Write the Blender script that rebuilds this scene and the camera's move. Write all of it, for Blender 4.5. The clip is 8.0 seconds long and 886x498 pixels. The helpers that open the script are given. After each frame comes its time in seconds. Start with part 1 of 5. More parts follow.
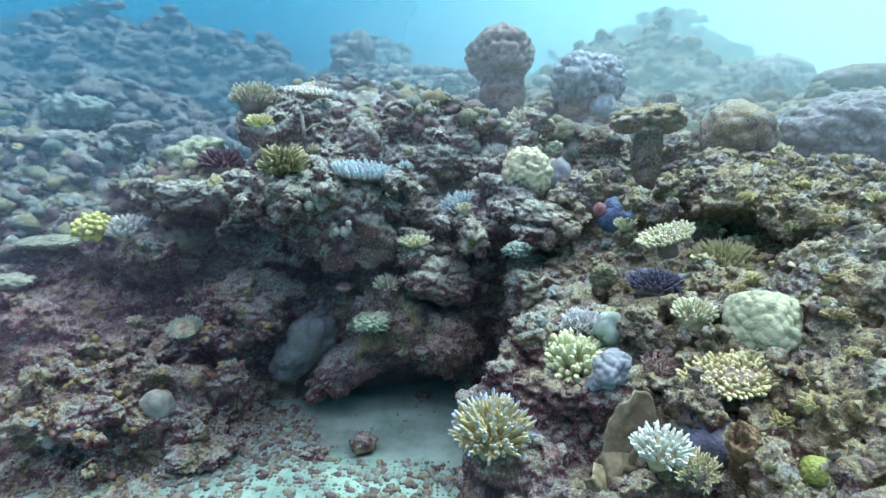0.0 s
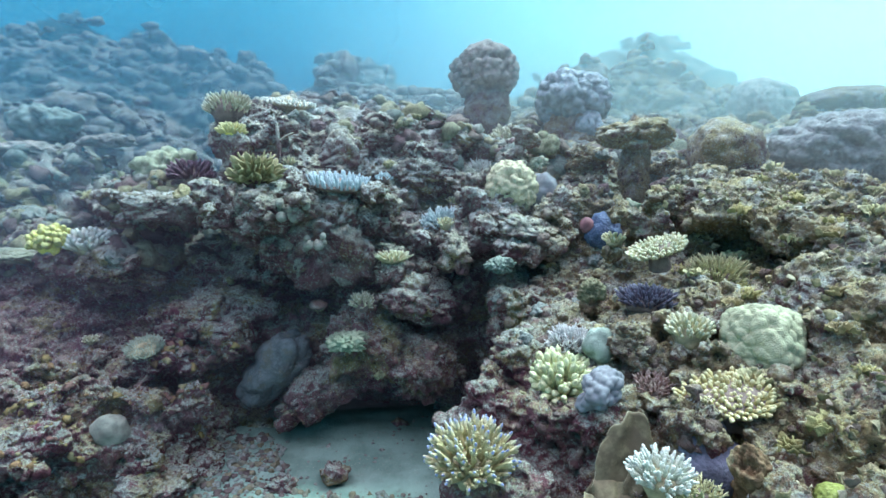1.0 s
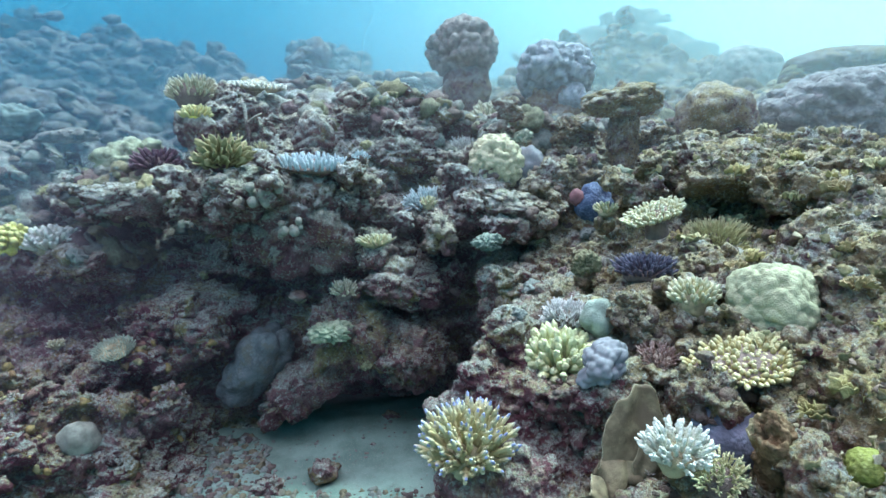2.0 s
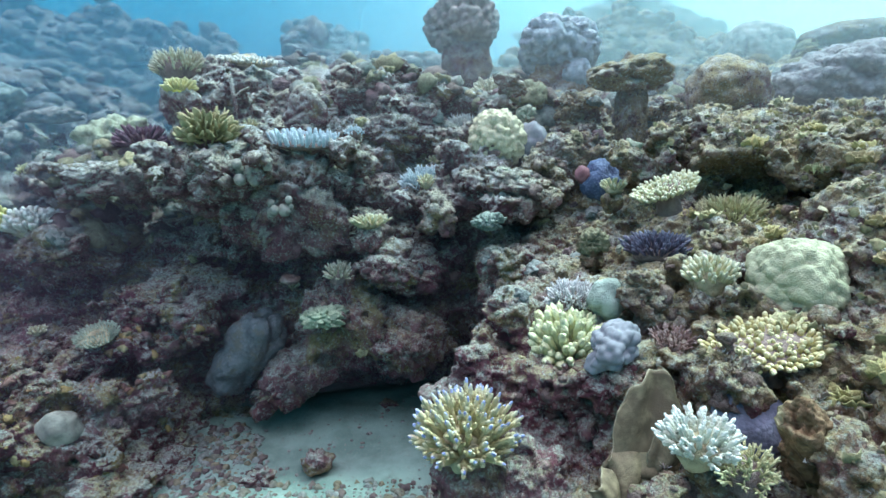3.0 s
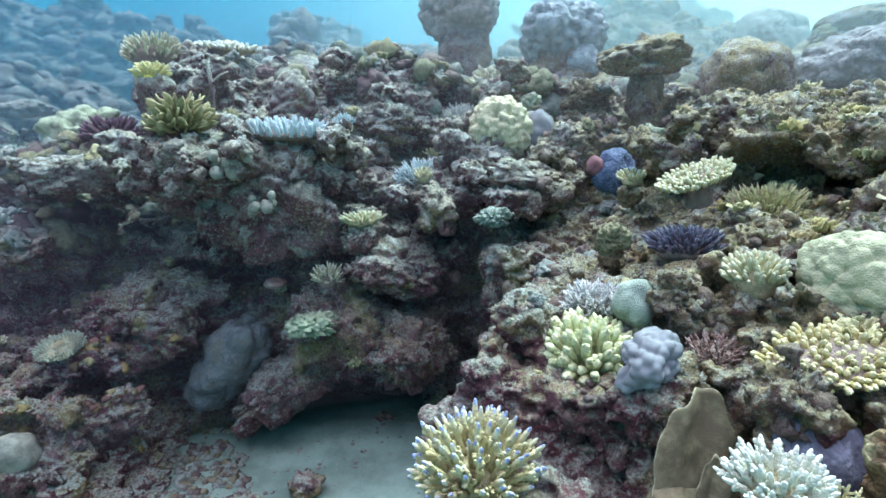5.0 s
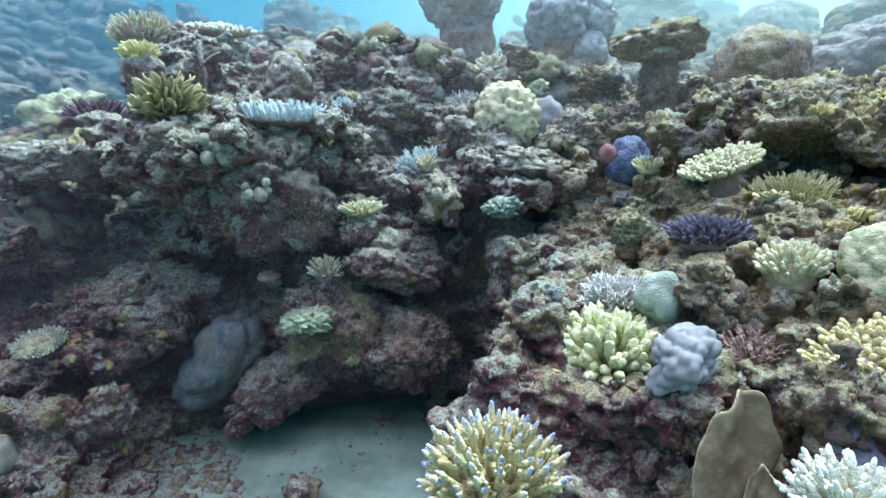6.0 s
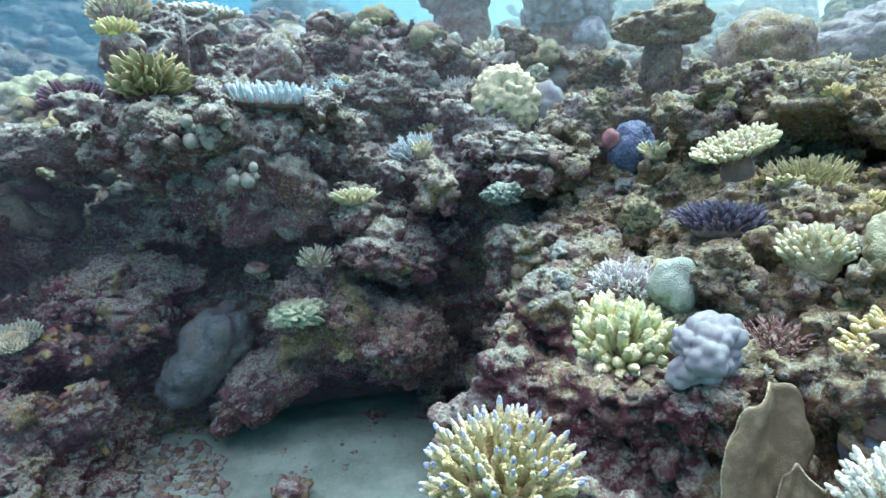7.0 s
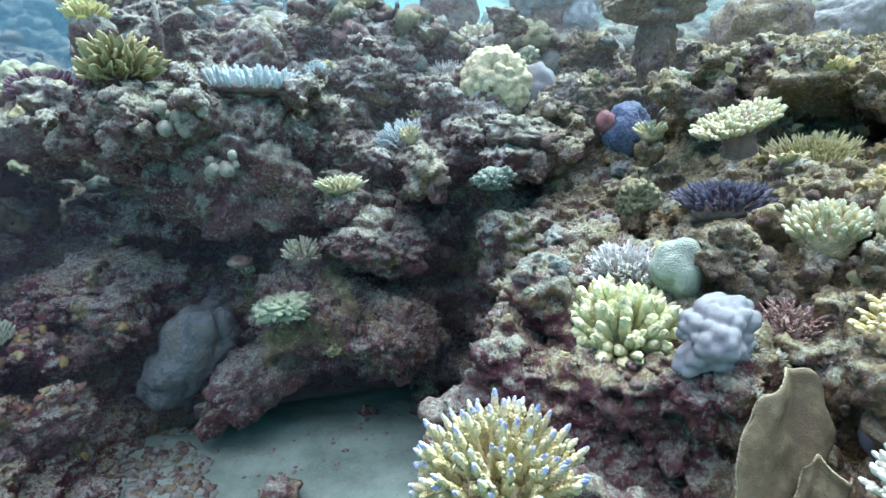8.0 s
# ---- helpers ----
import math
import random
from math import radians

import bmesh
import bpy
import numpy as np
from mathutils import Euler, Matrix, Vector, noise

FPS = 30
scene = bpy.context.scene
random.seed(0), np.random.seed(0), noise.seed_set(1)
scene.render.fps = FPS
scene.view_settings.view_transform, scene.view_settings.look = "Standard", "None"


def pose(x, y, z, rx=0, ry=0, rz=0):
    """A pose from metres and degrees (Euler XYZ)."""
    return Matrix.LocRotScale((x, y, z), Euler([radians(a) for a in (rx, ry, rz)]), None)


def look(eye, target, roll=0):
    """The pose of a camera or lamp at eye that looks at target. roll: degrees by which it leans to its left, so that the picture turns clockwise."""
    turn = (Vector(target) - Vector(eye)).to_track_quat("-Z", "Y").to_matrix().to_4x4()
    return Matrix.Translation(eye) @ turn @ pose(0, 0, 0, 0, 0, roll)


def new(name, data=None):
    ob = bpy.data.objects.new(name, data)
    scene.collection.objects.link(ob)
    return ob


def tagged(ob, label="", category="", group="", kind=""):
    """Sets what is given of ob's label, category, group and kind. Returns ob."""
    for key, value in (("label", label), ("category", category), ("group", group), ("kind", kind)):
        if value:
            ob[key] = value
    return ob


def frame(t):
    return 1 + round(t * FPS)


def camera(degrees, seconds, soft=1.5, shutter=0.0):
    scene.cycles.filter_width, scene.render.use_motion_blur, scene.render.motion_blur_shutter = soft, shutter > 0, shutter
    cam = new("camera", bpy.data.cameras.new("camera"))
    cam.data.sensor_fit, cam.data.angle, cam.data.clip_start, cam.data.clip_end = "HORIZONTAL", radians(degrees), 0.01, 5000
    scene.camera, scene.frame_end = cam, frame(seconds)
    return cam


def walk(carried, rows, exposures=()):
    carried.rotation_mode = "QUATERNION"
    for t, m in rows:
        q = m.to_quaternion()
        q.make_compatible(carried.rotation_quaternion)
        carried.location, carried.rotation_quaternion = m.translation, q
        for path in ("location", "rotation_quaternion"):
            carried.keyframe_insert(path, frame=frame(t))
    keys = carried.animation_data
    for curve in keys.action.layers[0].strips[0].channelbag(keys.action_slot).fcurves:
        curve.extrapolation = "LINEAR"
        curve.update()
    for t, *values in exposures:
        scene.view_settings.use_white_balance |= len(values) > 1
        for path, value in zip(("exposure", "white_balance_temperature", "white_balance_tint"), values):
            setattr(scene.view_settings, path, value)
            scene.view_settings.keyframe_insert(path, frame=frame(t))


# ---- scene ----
cam = camera(77.0, 8.0)
METRES, EYE, TILT, LEAN, TURN = 1.5, 1.7, -12.0, 0.0, 0.0
ROWS = [
    (0.0, 0.0, 0.0, 0.0, -0.0, 0.0, -0.0),
    (0.5, 0.0111, 0.0703, -0.0376, -0.63, 1.57, 0.14),
    (1.0, 0.027, 0.1469, -0.072, -1.5, 3.14, -0.43),
    (1.5, 0.0369, 0.2219, -0.1091, -2.2, 3.42, 0.61),
    (2.0, 0.04, 0.2935, -0.1344, -2.73, 2.59, 2.35),
    (3.5, 0.065, 0.4812, -0.1724, -2.62, 1.44, 2.51),
    (4.0, 0.0674, 0.5364, -0.1669, -2.92, 1.57, 2.61),
    (4.5, 0.0619, 0.59, -0.1677, -2.94, 1.81, 2.89),
    (6.0, 0.0153, 0.7693, -0.1917, -3.7, 1.54, 2.64),
    (6.5, 0.0008, 0.8194, -0.203, -4.23, 1.69, 2.51),
    (7.0, -0.0047, 0.8631, -0.2144, -4.75, 1.13, 2.68),
    (7.5, -0.0007, 0.9032, -0.2226, -5.18, 1.37, 2.79),
    (8.0, 0.0092, 0.9419, -0.2368, -5.48, 0.64, 3.72),
]
walk(cam, [(t, pose(0, 0, EYE, TILT, LEAN, TURN) @ pose(METRES * x, METRES * y, METRES * z, 90 + pitch, roll, yaw)) for t, x, y, z, yaw, pitch, roll in ROWS], exposures=[(0.0, 0.98, 5950, 6), (3.5, 1.04, 6050, 7), (4.5, 1.10, 6100, 8), (6.5, 1.26, 6250, 9), (8.0, 1.40, 6350, 10)])

# ---- world, sun, exposure ----
SUN_DIR = Vector((0.34, 0.26, 0.90)).normalized()
sun = new("sun", bpy.data.lights.new("sun", "SUN"))
sun.data.energy, sun.data.angle, sun.data.color = 3.3, radians(14), (0.72, 1.0, 0.94)
sun.matrix_world = look(SUN_DIR * 30, (0, 0, 0))


def water_world():
    w = bpy.data.worlds.new("open_water")
    w.use_nodes = True
    nt = w.node_tree
    nd, ln = nt.nodes, nt.links
    nd.clear()
    tc = nd.new("ShaderNodeTexCoord")
    sep = nd.new("ShaderNodeSeparateXYZ")
    ln.new(tc.outputs["Generated"], sep.inputs[0])
    ramp = nd.new("ShaderNodeValToRGB")
    e = ramp.color_ramp.elements
    e[0].position, e[0].color = 0.0, (0.03, 0.035, 0.06, 1)
    e[1].position, e[1].color = 1.0, (1.95, 1.80, 2.20, 1)
    for p, c in ((0.06, (0.005, 0.10, 0.25)), (0.14, (0.006, 0.20, 0.40)), (0.24, (0.02, 0.34, 0.54)), (0.45, (0.14, 0.38, 0.54)), (0.62, (0.52, 0.60, 0.75)), (0.76, (1.25, 1.20, 1.50))):
        k = e.new(p)
        k.color = (*c, 1)
    ln.new(sep.outputs["Z"], ramp.inputs[0])
    dot = nd.new("ShaderNodeVectorMath")
    dot.operation = "DOT_PRODUCT"
    dot.inputs[1].default_value = Vector((0.68, 0.64, 0.36)).normalized()
    ln.new(tc.outputs["Generated"], dot.inputs[0])
    mx = nd.new("ShaderNodeMath")
    mx.operation, mx.inputs[1].default_value = "MAXIMUM", 0.0
    ln.new(dot.outputs["Value"], mx.inputs[0])
    pw = nd.new("ShaderNodeMath")
    pw.operation, pw.inputs[1].default_value = "POWER", 9.0
    ln.new(mx.outputs[0], pw.inputs[0])
    mix = nd.new("ShaderNodeMix")
    mix.data_type = "RGBA"
    mix.inputs["B"].default_value = (0.85, 1.25, 1.25, 1)
    ln.new(pw.outputs[0], mix.inputs["Factor"])
    ln.new(ramp.outputs[0], mix.inputs["A"])
    bg = nd.new("ShaderNodeBackground")
    ln.new(mix.outputs["Result"], bg.inputs[0])
    bg.inputs[1].default_value = 1.0
    out = nd.new("ShaderNodeOutputWorld")
    ln.new(bg.outputs[0], out.inputs[0])
    scene.world = w


water_world()

# ---- noise and mesh helpers ----


def cell_hash(ix, iy, iz, seed):
    h = ix.astype(np.uint32) * np.uint32(374761393) + iy.astype(np.uint32) * np.uint32(668265263)
    h = h + iz.astype(np.uint32) * np.uint32(2147483647) + np.uint32((seed * 974711 + 1013) % 4294967296)
    h = (h ^ (h >> np.uint32(13))) * np.uint32(1274126177)
    h = (h ^ (h >> np.uint32(16))) * np.uint32(2246822519)
    return (h ^ (h >> np.uint32(15))).astype(np.float32) * np.float32(1 / 4294967296)


def value_noise(p, freq, seed=0):
    """Smooth noise from -1 to 1 at the points p (n, 3); freq may be one number or three."""
    q = p * np.asarray(freq, np.float32)
    i = np.floor(q).astype(np.int32)
    f = q - i
    f = f * f * (3 - 2 * f)
    total = np.zeros(len(p), np.float32)
    for dx in (0, 1):
        for dy in (0, 1):
            for dz in (0, 1):
                w = (f[:, 0] if dx else 1 - f[:, 0]) * (f[:, 1] if dy else 1 - f[:, 1]) * (f[:, 2] if dz else 1 - f[:, 2])
                total += w * cell_hash(i[:, 0] + dx, i[:, 1] + dy, i[:, 2] + dz, seed)
    return total * 2 - 1


def cell_noise(p, freq, seed=0):
    """Distance to the nearest scattered point, in cells."""
    q = p * np.asarray(freq, np.float32)
    i = np.floor(q).astype(np.int32)
    best = np.full(len(p), 9.0, np.float32)
    for dx in (-1, 0, 1):
        for dy in (-1, 0, 1):
            for dz in (-1, 0, 1):
                a, b, c = i[:, 0] + dx, i[:, 1] + dy, i[:, 2] + dz
                vx = a + cell_hash(a, b, c, seed) - q[:, 0]
                vy = b + cell_hash(a, b, c, seed + 7) - q[:, 1]
                vz = c + cell_hash(a, b, c, seed + 19) - q[:, 2]
                np.minimum(best, vx * vx + vy * vy + vz * vz, out=best)
    return np.sqrt(best)


def mesh_of(name, verts, faces, smooth=True):
    """A mesh from an array of vertices and one of triangles or quads."""
    verts, faces = np.asarray(verts, np.float32), np.asarray(faces, np.int32)
    me = bpy.data.meshes.new(name)
    me.vertices.add(len(verts))
    me.vertices.foreach_set("co", verts.ravel())
    k = faces.shape[1]
    me.loops.add(faces.size)
    me.loops.foreach_set("vertex_index", faces.ravel())
    me.polygons.add(len(faces))
    me.polygons.foreach_set("loop_start", np.arange(0, faces.size, k, dtype=np.int32))
    me.polygons.foreach_set("use_smooth", np.full(len(faces), smooth))
    me.update(calc_edges=True)
    return me


def join(pieces):
    """Several (verts, faces) as one."""
    vs, fs, n = [], [], 0
    for v, f in pieces:
        vs.append(v)
        fs.append(f + n)
        n += len(v)
    return np.concatenate(vs), np.concatenate(fs)


def part(name, data, material, parent, label="", m=None):
    """One mesh object under a thing or a part. data: a mesh, or (verts, faces)."""
    me = data if isinstance(data, bpy.types.Mesh) else mesh_of(name, *data)
    if not me.materials:
        me.materials.append(material)
    ob = new(name, me)
    ob.parent = parent
    if m is not None:
        ob.matrix_local = m
    return tagged(ob, label)


def surface_net(field, origin, step):
    """The surface field = 0 as quads (the naive surface net of a grid)."""
    neg = field < 0
    nx, ny, nz = (s - 1 for s in field.shape)
    count = np.zeros((nx, ny, nz), np.int8)
    for dx in (0, 1):
        for dy in (0, 1):
            for dz in (0, 1):
                count += neg[dx:dx + nx, dy:dy + ny, dz:dz + nz]
    cells = np.argwhere((count > 0) & (count < 8))
    index = np.full((nx, ny, nz), -1, np.int32)
    index[cells[:, 0], cells[:, 1], cells[:, 2]] = np.arange(len(cells))
    total, hits = np.zeros((len(cells), 3), np.float32), np.zeros(len(cells), np.float32)
    corners = [(a, b, c) for a in (0, 1) for b in (0, 1) for c in (0, 1)]
    for u in corners:
        for axis in range(3):
            if u[axis]:
                continue
            v = list(u)
            v[axis] = 1
            a = field[cells[:, 0] + u[0], cells[:, 1] + u[1], cells[:, 2] + u[2]]
            b = field[cells[:, 0] + v[0], cells[:, 1] + v[1], cells[:, 2] + v[2]]
            cross = (a < 0) != (b < 0)
            t = np.where(cross, a / np.where(cross, a - b, 1), 0)
            spot = np.tile(np.asarray(u, np.float32), (len(cells), 1))
            spot[:, axis] = t
            total += spot * cross[:, None]
            hits += cross
    verts = (cells + total / hits[:, None]) * step + np.asarray(origin, np.float32)
    quads = []
    for axis in range(3):
        a, b = [k for k in range(3) if k != axis]
        lo = [slice(None)] * 3
        hi = [slice(None)] * 3
        lo[axis], hi[axis] = slice(0, -1), slice(1, None)
        for first, second, flip in ((neg[tuple(lo)], neg[tuple(hi)], False), (neg[tuple(hi)], neg[tuple(lo)], True)):
            e = np.argwhere(first & ~second)
            ok = (e[:, a] > 0) & (e[:, b] > 0) & (e[:, a] < (nx, ny, nz)[a]) & (e[:, b] < (nx, ny, nz)[b])
            e = e[ok]
            ring = []
            for da, db in ((1, 1), (0, 1), (0, 0), (1, 0)):
                g = e.copy()
                g[:, a] -= da
                g[:, b] -= db
                ring.append(index[g[:, 0], g[:, 1], g[:, 2]])
            q = np.stack(ring, 1)
            quads.append(q[:, ::-1] if flip != (axis == 1) else q)
    q = np.concatenate(quads)
    return verts, q[(q >= 0).all(1)]


# ---- materials ----


class Nodes:
    """Short hand for a node material."""

    def __init__(self, name):
        self.mat = bpy.data.materials.new(name)
        self.mat.use_nodes = True
        self.nt = self.mat.node_tree
        self.bsdf = self.nt.nodes["Principled BSDF"]
        self.out = self.nt.nodes["Material Output"]
        tc = self.nt.nodes.new("ShaderNodeTexCoord")
        geo = self.nt.nodes.new("ShaderNodeNewGeometry")
        self.local, self.world = tc.outputs["Object"], geo.outputs["Position"]
        self.normal = geo.outputs["Normal"]
        self.pointy = geo.outputs["Pointiness"]
        self.island = geo.outputs["Random Per Island"]
        self.random = self.nt.nodes.new("ShaderNodeObjectInfo").outputs["Random"]

    def noise(self, scale, detail=4.0, rough=0.6, at=None, distort=0.0):
        n = self.nt.nodes.new("ShaderNodeTexNoise")
        n.inputs["Scale"].default_value, n.inputs["Detail"].default_value = scale, detail
        n.inputs["Roughness"].default_value, n.inputs["Distortion"].default_value = rough, distort
        self.nt.links.new(at or self.world, n.inputs["Vector"])
        return n.outputs["Fac"]

    def cells(self, scale, at=None, feature="F1", out="Distance"):
        n = self.nt.nodes.new("ShaderNodeTexVoronoi")
        n.feature = feature
        n.inputs["Scale"].default_value = scale
        self.nt.links.new(at or self.world, n.inputs["Vector"])
        return n.outputs[out]

    def span(self, value, a, b, c=0.0, d=1.0):
        n = self.nt.nodes.new("ShaderNodeMapRange")
        n.interpolation_type = "SMOOTHSTEP"
        for k, v in zip(("From Min", "From Max", "To Min", "To Max"), (a, b, c, d)):
            n.inputs[k].default_value = v
        self.nt.links.new(value, n.inputs["Value"])
        return n.outputs["Result"]

    def math(self, op, a, b):
        n = self.nt.nodes.new("ShaderNodeMath")
        n.operation = op
        for k, v in enumerate((a, b)):
            if isinstance(v, (int, float)):
                n.inputs[k].default_value = v
            else:
                self.nt.links.new(v, n.inputs[k])
        return n.outputs[0]

    def mix(self, fac, a, b, blend="MIX"):
        n = self.nt.nodes.new("ShaderNodeMix")
        n.data_type, n.blend_type = "RGBA", blend
        for key, v in (("Factor", fac), ("A", a), ("B", b)):
            if isinstance(v, (int, float)):
                n.inputs[key].default_value = v
            elif isinstance(v, tuple):
                n.inputs[key].default_value = (*v, 1)
            else:
                self.nt.links.new(v, n.inputs[key])
        return n.outputs["Result"]

    def bump(self, height, strength, distance):
        n = self.nt.nodes.new("ShaderNodeBump")
        n.inputs["Strength"].default_value, n.inputs["Distance"].default_value = strength, distance
        self.nt.links.new(height, n.inputs["Height"])
        self.nt.links.new(n.outputs[0], self.bsdf.inputs["Normal"])

    def done(self, colour, rough=0.85, spec=0.2):
        if isinstance(colour, tuple):
            self.bsdf.inputs["Base Color"].default_value = (*colour, 1)
        else:
            self.nt.links.new(colour, self.bsdf.inputs["Base Color"])
        self.bsdf.inputs["Roughness"].default_value = rough
        self.bsdf.inputs["Specular IOR Level"].default_value = spec
        return self.mat


def rock_material(name, tint=(1, 1, 1), pale=0.9, pieces=False):
    """Dead reef rock: mauve and grey-brown crusts, olive and rust spots; pale turf and sediment on what faces up,
    lightened further to paint top light and a bright crest.
    """
    n = Nodes(name)
    big, mid, fine = n.noise(2.3, 5, 0.62), n.noise(9.0, 6, 0.7), n.noise(46.0, 4, 0.7)
    col = n.mix(n.span(big, 0.38, 0.62), (0.17, 0.048, 0.074), (0.27, 0.15, 0.155))
    col = n.mix(n.span(mid, 0.54, 0.63), col, (0.36, 0.35, 0.31))
    col = n.mix(n.span(n.noise(5.1, 5, 0.65, distort=0.6), 0.54, 0.64, 0, 0.8), col, (0.23, 0.09, 0.10))
    col = n.mix(n.span(n.noise(2.2, 6, 0.72, distort=1.0), 0.50, 0.64, 0, 0.8), col, (0.33, 0.28, 0.10))
    col = n.mix(n.span(n.noise(7.3, 5, 0.7, distort=0.8), 0.60, 0.68, 0, 0.7), col, (0.33, 0.19, 0.21))
    at = n.nt.nodes.new("ShaderNodeSeparateXYZ")
    n.nt.links.new(n.world, at.inputs[0])
    level = n.math("ADD", at.outputs["Z"], n.math("MULTIPLY", n.noise(1.1, 3), 1.2))
    drab = n.mix(n.span(n.noise(3.7, 6, 0.7), 0.4, 0.6), (0.36, 0.34, 0.28), (0.52, 0.53, 0.49))
    drab = n.mix(n.span(n.noise(16.0, 5, 0.7), 0.5, 0.65, 0, 0.7), drab, (0.21, 0.17, 0.16))
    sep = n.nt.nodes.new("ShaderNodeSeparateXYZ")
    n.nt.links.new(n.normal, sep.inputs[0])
    # Turf tone; top light on raised, upward faces is put into it too.
    lit_growth = n.math("MULTIPLY", n.span(level, 1.0, 1.9, 0.0, 0.9), n.span(sep.outputs["Z"], -0.3, 0.45, 0.12, 1.0))
    col = n.mix(lit_growth, col, drab)
    flank = n.math("MULTIPLY", n.span(at.outputs["X"], 0.5, 1.25), n.span(n.noise(4.6, 6, 0.72), 0.36, 0.58))
    col = n.mix(n.math("MULTIPLY", flank, 0.85), col, (0.30, 0.225, 0.10))
    # Sediment on upward faces, strengthened so its colour also carries light from above.
    lit_dust = n.math("MULTIPLY", n.span(sep.outputs["Z"], 0.1, 0.75), n.span(n.noise(13.0, 6, 0.75), 0.34, 0.54))
    lit_dust = n.math("MULTIPLY", lit_dust, n.span(n.noise(75.0, 3, 0.6), 0.42, 0.56, 0.35, 1.0))
    # Grows with height: crest turf, raised to paint the crest's hazy brightness.
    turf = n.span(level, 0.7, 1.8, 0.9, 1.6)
    # Sediment low on the left, strengthened so its colour also paints the haze there.
    hazy_silt = n.math("MULTIPLY", n.span(at.outputs["Z"], -0.4, 0.3, 1.1, 0.0), n.span(at.outputs["X"], -1.3, -0.6, 1.0, 0.0))
    turf = n.math("ADD", turf, hazy_silt)
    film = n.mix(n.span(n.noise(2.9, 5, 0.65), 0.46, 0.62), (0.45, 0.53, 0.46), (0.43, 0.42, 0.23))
    # Film made paler up the crest, brightness put into its colour.
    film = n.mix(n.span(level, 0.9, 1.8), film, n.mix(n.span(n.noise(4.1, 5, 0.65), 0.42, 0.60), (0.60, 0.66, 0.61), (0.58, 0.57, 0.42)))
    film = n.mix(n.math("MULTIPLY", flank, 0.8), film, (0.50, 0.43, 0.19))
    # Weakens to the left: that slope's dimmer light is put into the colour.
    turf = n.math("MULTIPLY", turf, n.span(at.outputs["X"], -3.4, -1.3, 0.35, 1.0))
    col = n.mix(n.math("MULTIPLY", n.math("MULTIPLY", lit_dust, turf), pale), col, film)
    col = n.mix(n.span(fine, 0.3, 0.75), n.mix(0.5, col, (0.07, 0.05, 0.05)), col)
    speck = n.math("MULTIPLY", n.span(n.noise(52.0, 4, 0.7), 0.53, 0.61), n.span(n.noise(5.0, 4), 0.38, 0.54))
    col = n.mix(n.math("MULTIPLY", speck, 0.55), col, (0.40, 0.44, 0.38))
    dark = n.math("MULTIPLY", n.span(n.noise(38.0, 4, 0.7), 0.54, 0.63), n.span(n.noise(7.0, 4), 0.40, 0.60))
    col = n.mix(n.math("MULTIPLY", dark, 0.85), col, (0.06, 0.032, 0.04))
    col = n.mix(1.0, col, tint, "MULTIPLY")
    if pieces:
        col = n.mix(n.span(n.island, 0.0, 1.0, 0.0, 0.5), col, (0.34, 0.29, 0.24))
        col = n.mix(n.span(n.island, 0.72, 0.76, 0.0, 0.55), col, (0.13, 0.075, 0.08))
    h = n.math("ADD", n.math("MULTIPLY", n.noise(34.0, 8, 0.78), 1.0), n.math("MULTIPLY", n.cells(80.0), -0.35))
    n.bump(h, 1.0, 0.032)
    return n.done(col, 0.9, 0.15)


def coral_material(name, base, tip=None, grain=160.0, relief=0.004, vary=0.35, patch=None):
    """Living coral: a polyp grain in the relief, uneven tissue colour, paler or tinted rims."""
    n = Nodes(name)
    dark = tuple(c * (1 - vary) for c in base)
    light = tuple(min(1, c * (1 + vary * 0.7)) for c in base)
    col = n.mix(n.span(n.noise(14.0, 5, 0.65), 0.35, 0.65), dark, light)
    if patch:
        col = n.mix(n.span(n.noise(6.0, 4, 0.6), 0.53, 0.64, 0, 0.8), col, patch)
    polyps = n.cells(grain)
    if tip:
        col = n.mix(n.span(polyps, 0.2, 0.55, 0.8, 0.0), col, tip)
    col = n.mix(n.span(n.random, 0, 1, 0.0, 0.3), col, dark)
    n.bump(n.math("ADD", n.math("MULTIPLY", polyps, -1.0), n.noise(60.0, 3)), 0.9, relief)
    n.bsdf.inputs["Subsurface Weight"].default_value = 0.0
    return n.done(col, 0.75, 0.25)


def sand_material():
    n = Nodes("coral_sand")
    col = n.mix(n.span(n.noise(3.0, 5), 0.35, 0.65), (0.14, 0.215, 0.18), (0.225, 0.325, 0.275))
    col = n.mix(n.span(n.noise(22.0, 5, 0.75), 0.55, 0.72, 0, 0.7), col, (0.15, 0.14, 0.13))
    col = n.mix(n.span(n.cells(120.0), 0.05, 0.3, 0.4, 0), col, (0.7, 0.68, 0.62))
    n.bump(n.math("ADD", n.noise(18.0, 6, 0.7), n.math("MULTIPLY", n.noise(240.0, 2), 0.25)), 0.6, 0.02)
    return n.done(col, 0.95, 0.1)


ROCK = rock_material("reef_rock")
# Copy of the rock, tinted darker and less pale on upward faces.
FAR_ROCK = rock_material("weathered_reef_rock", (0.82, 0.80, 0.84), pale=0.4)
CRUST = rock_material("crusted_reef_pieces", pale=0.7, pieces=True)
SAND = sand_material()

# ---- the reef ----
SAND_Z = -0.74


def step01(v, a, b):
    t = np.clip((v - a) / (b - a), 0, 1)
    return t * t * (3 - 2 * t)


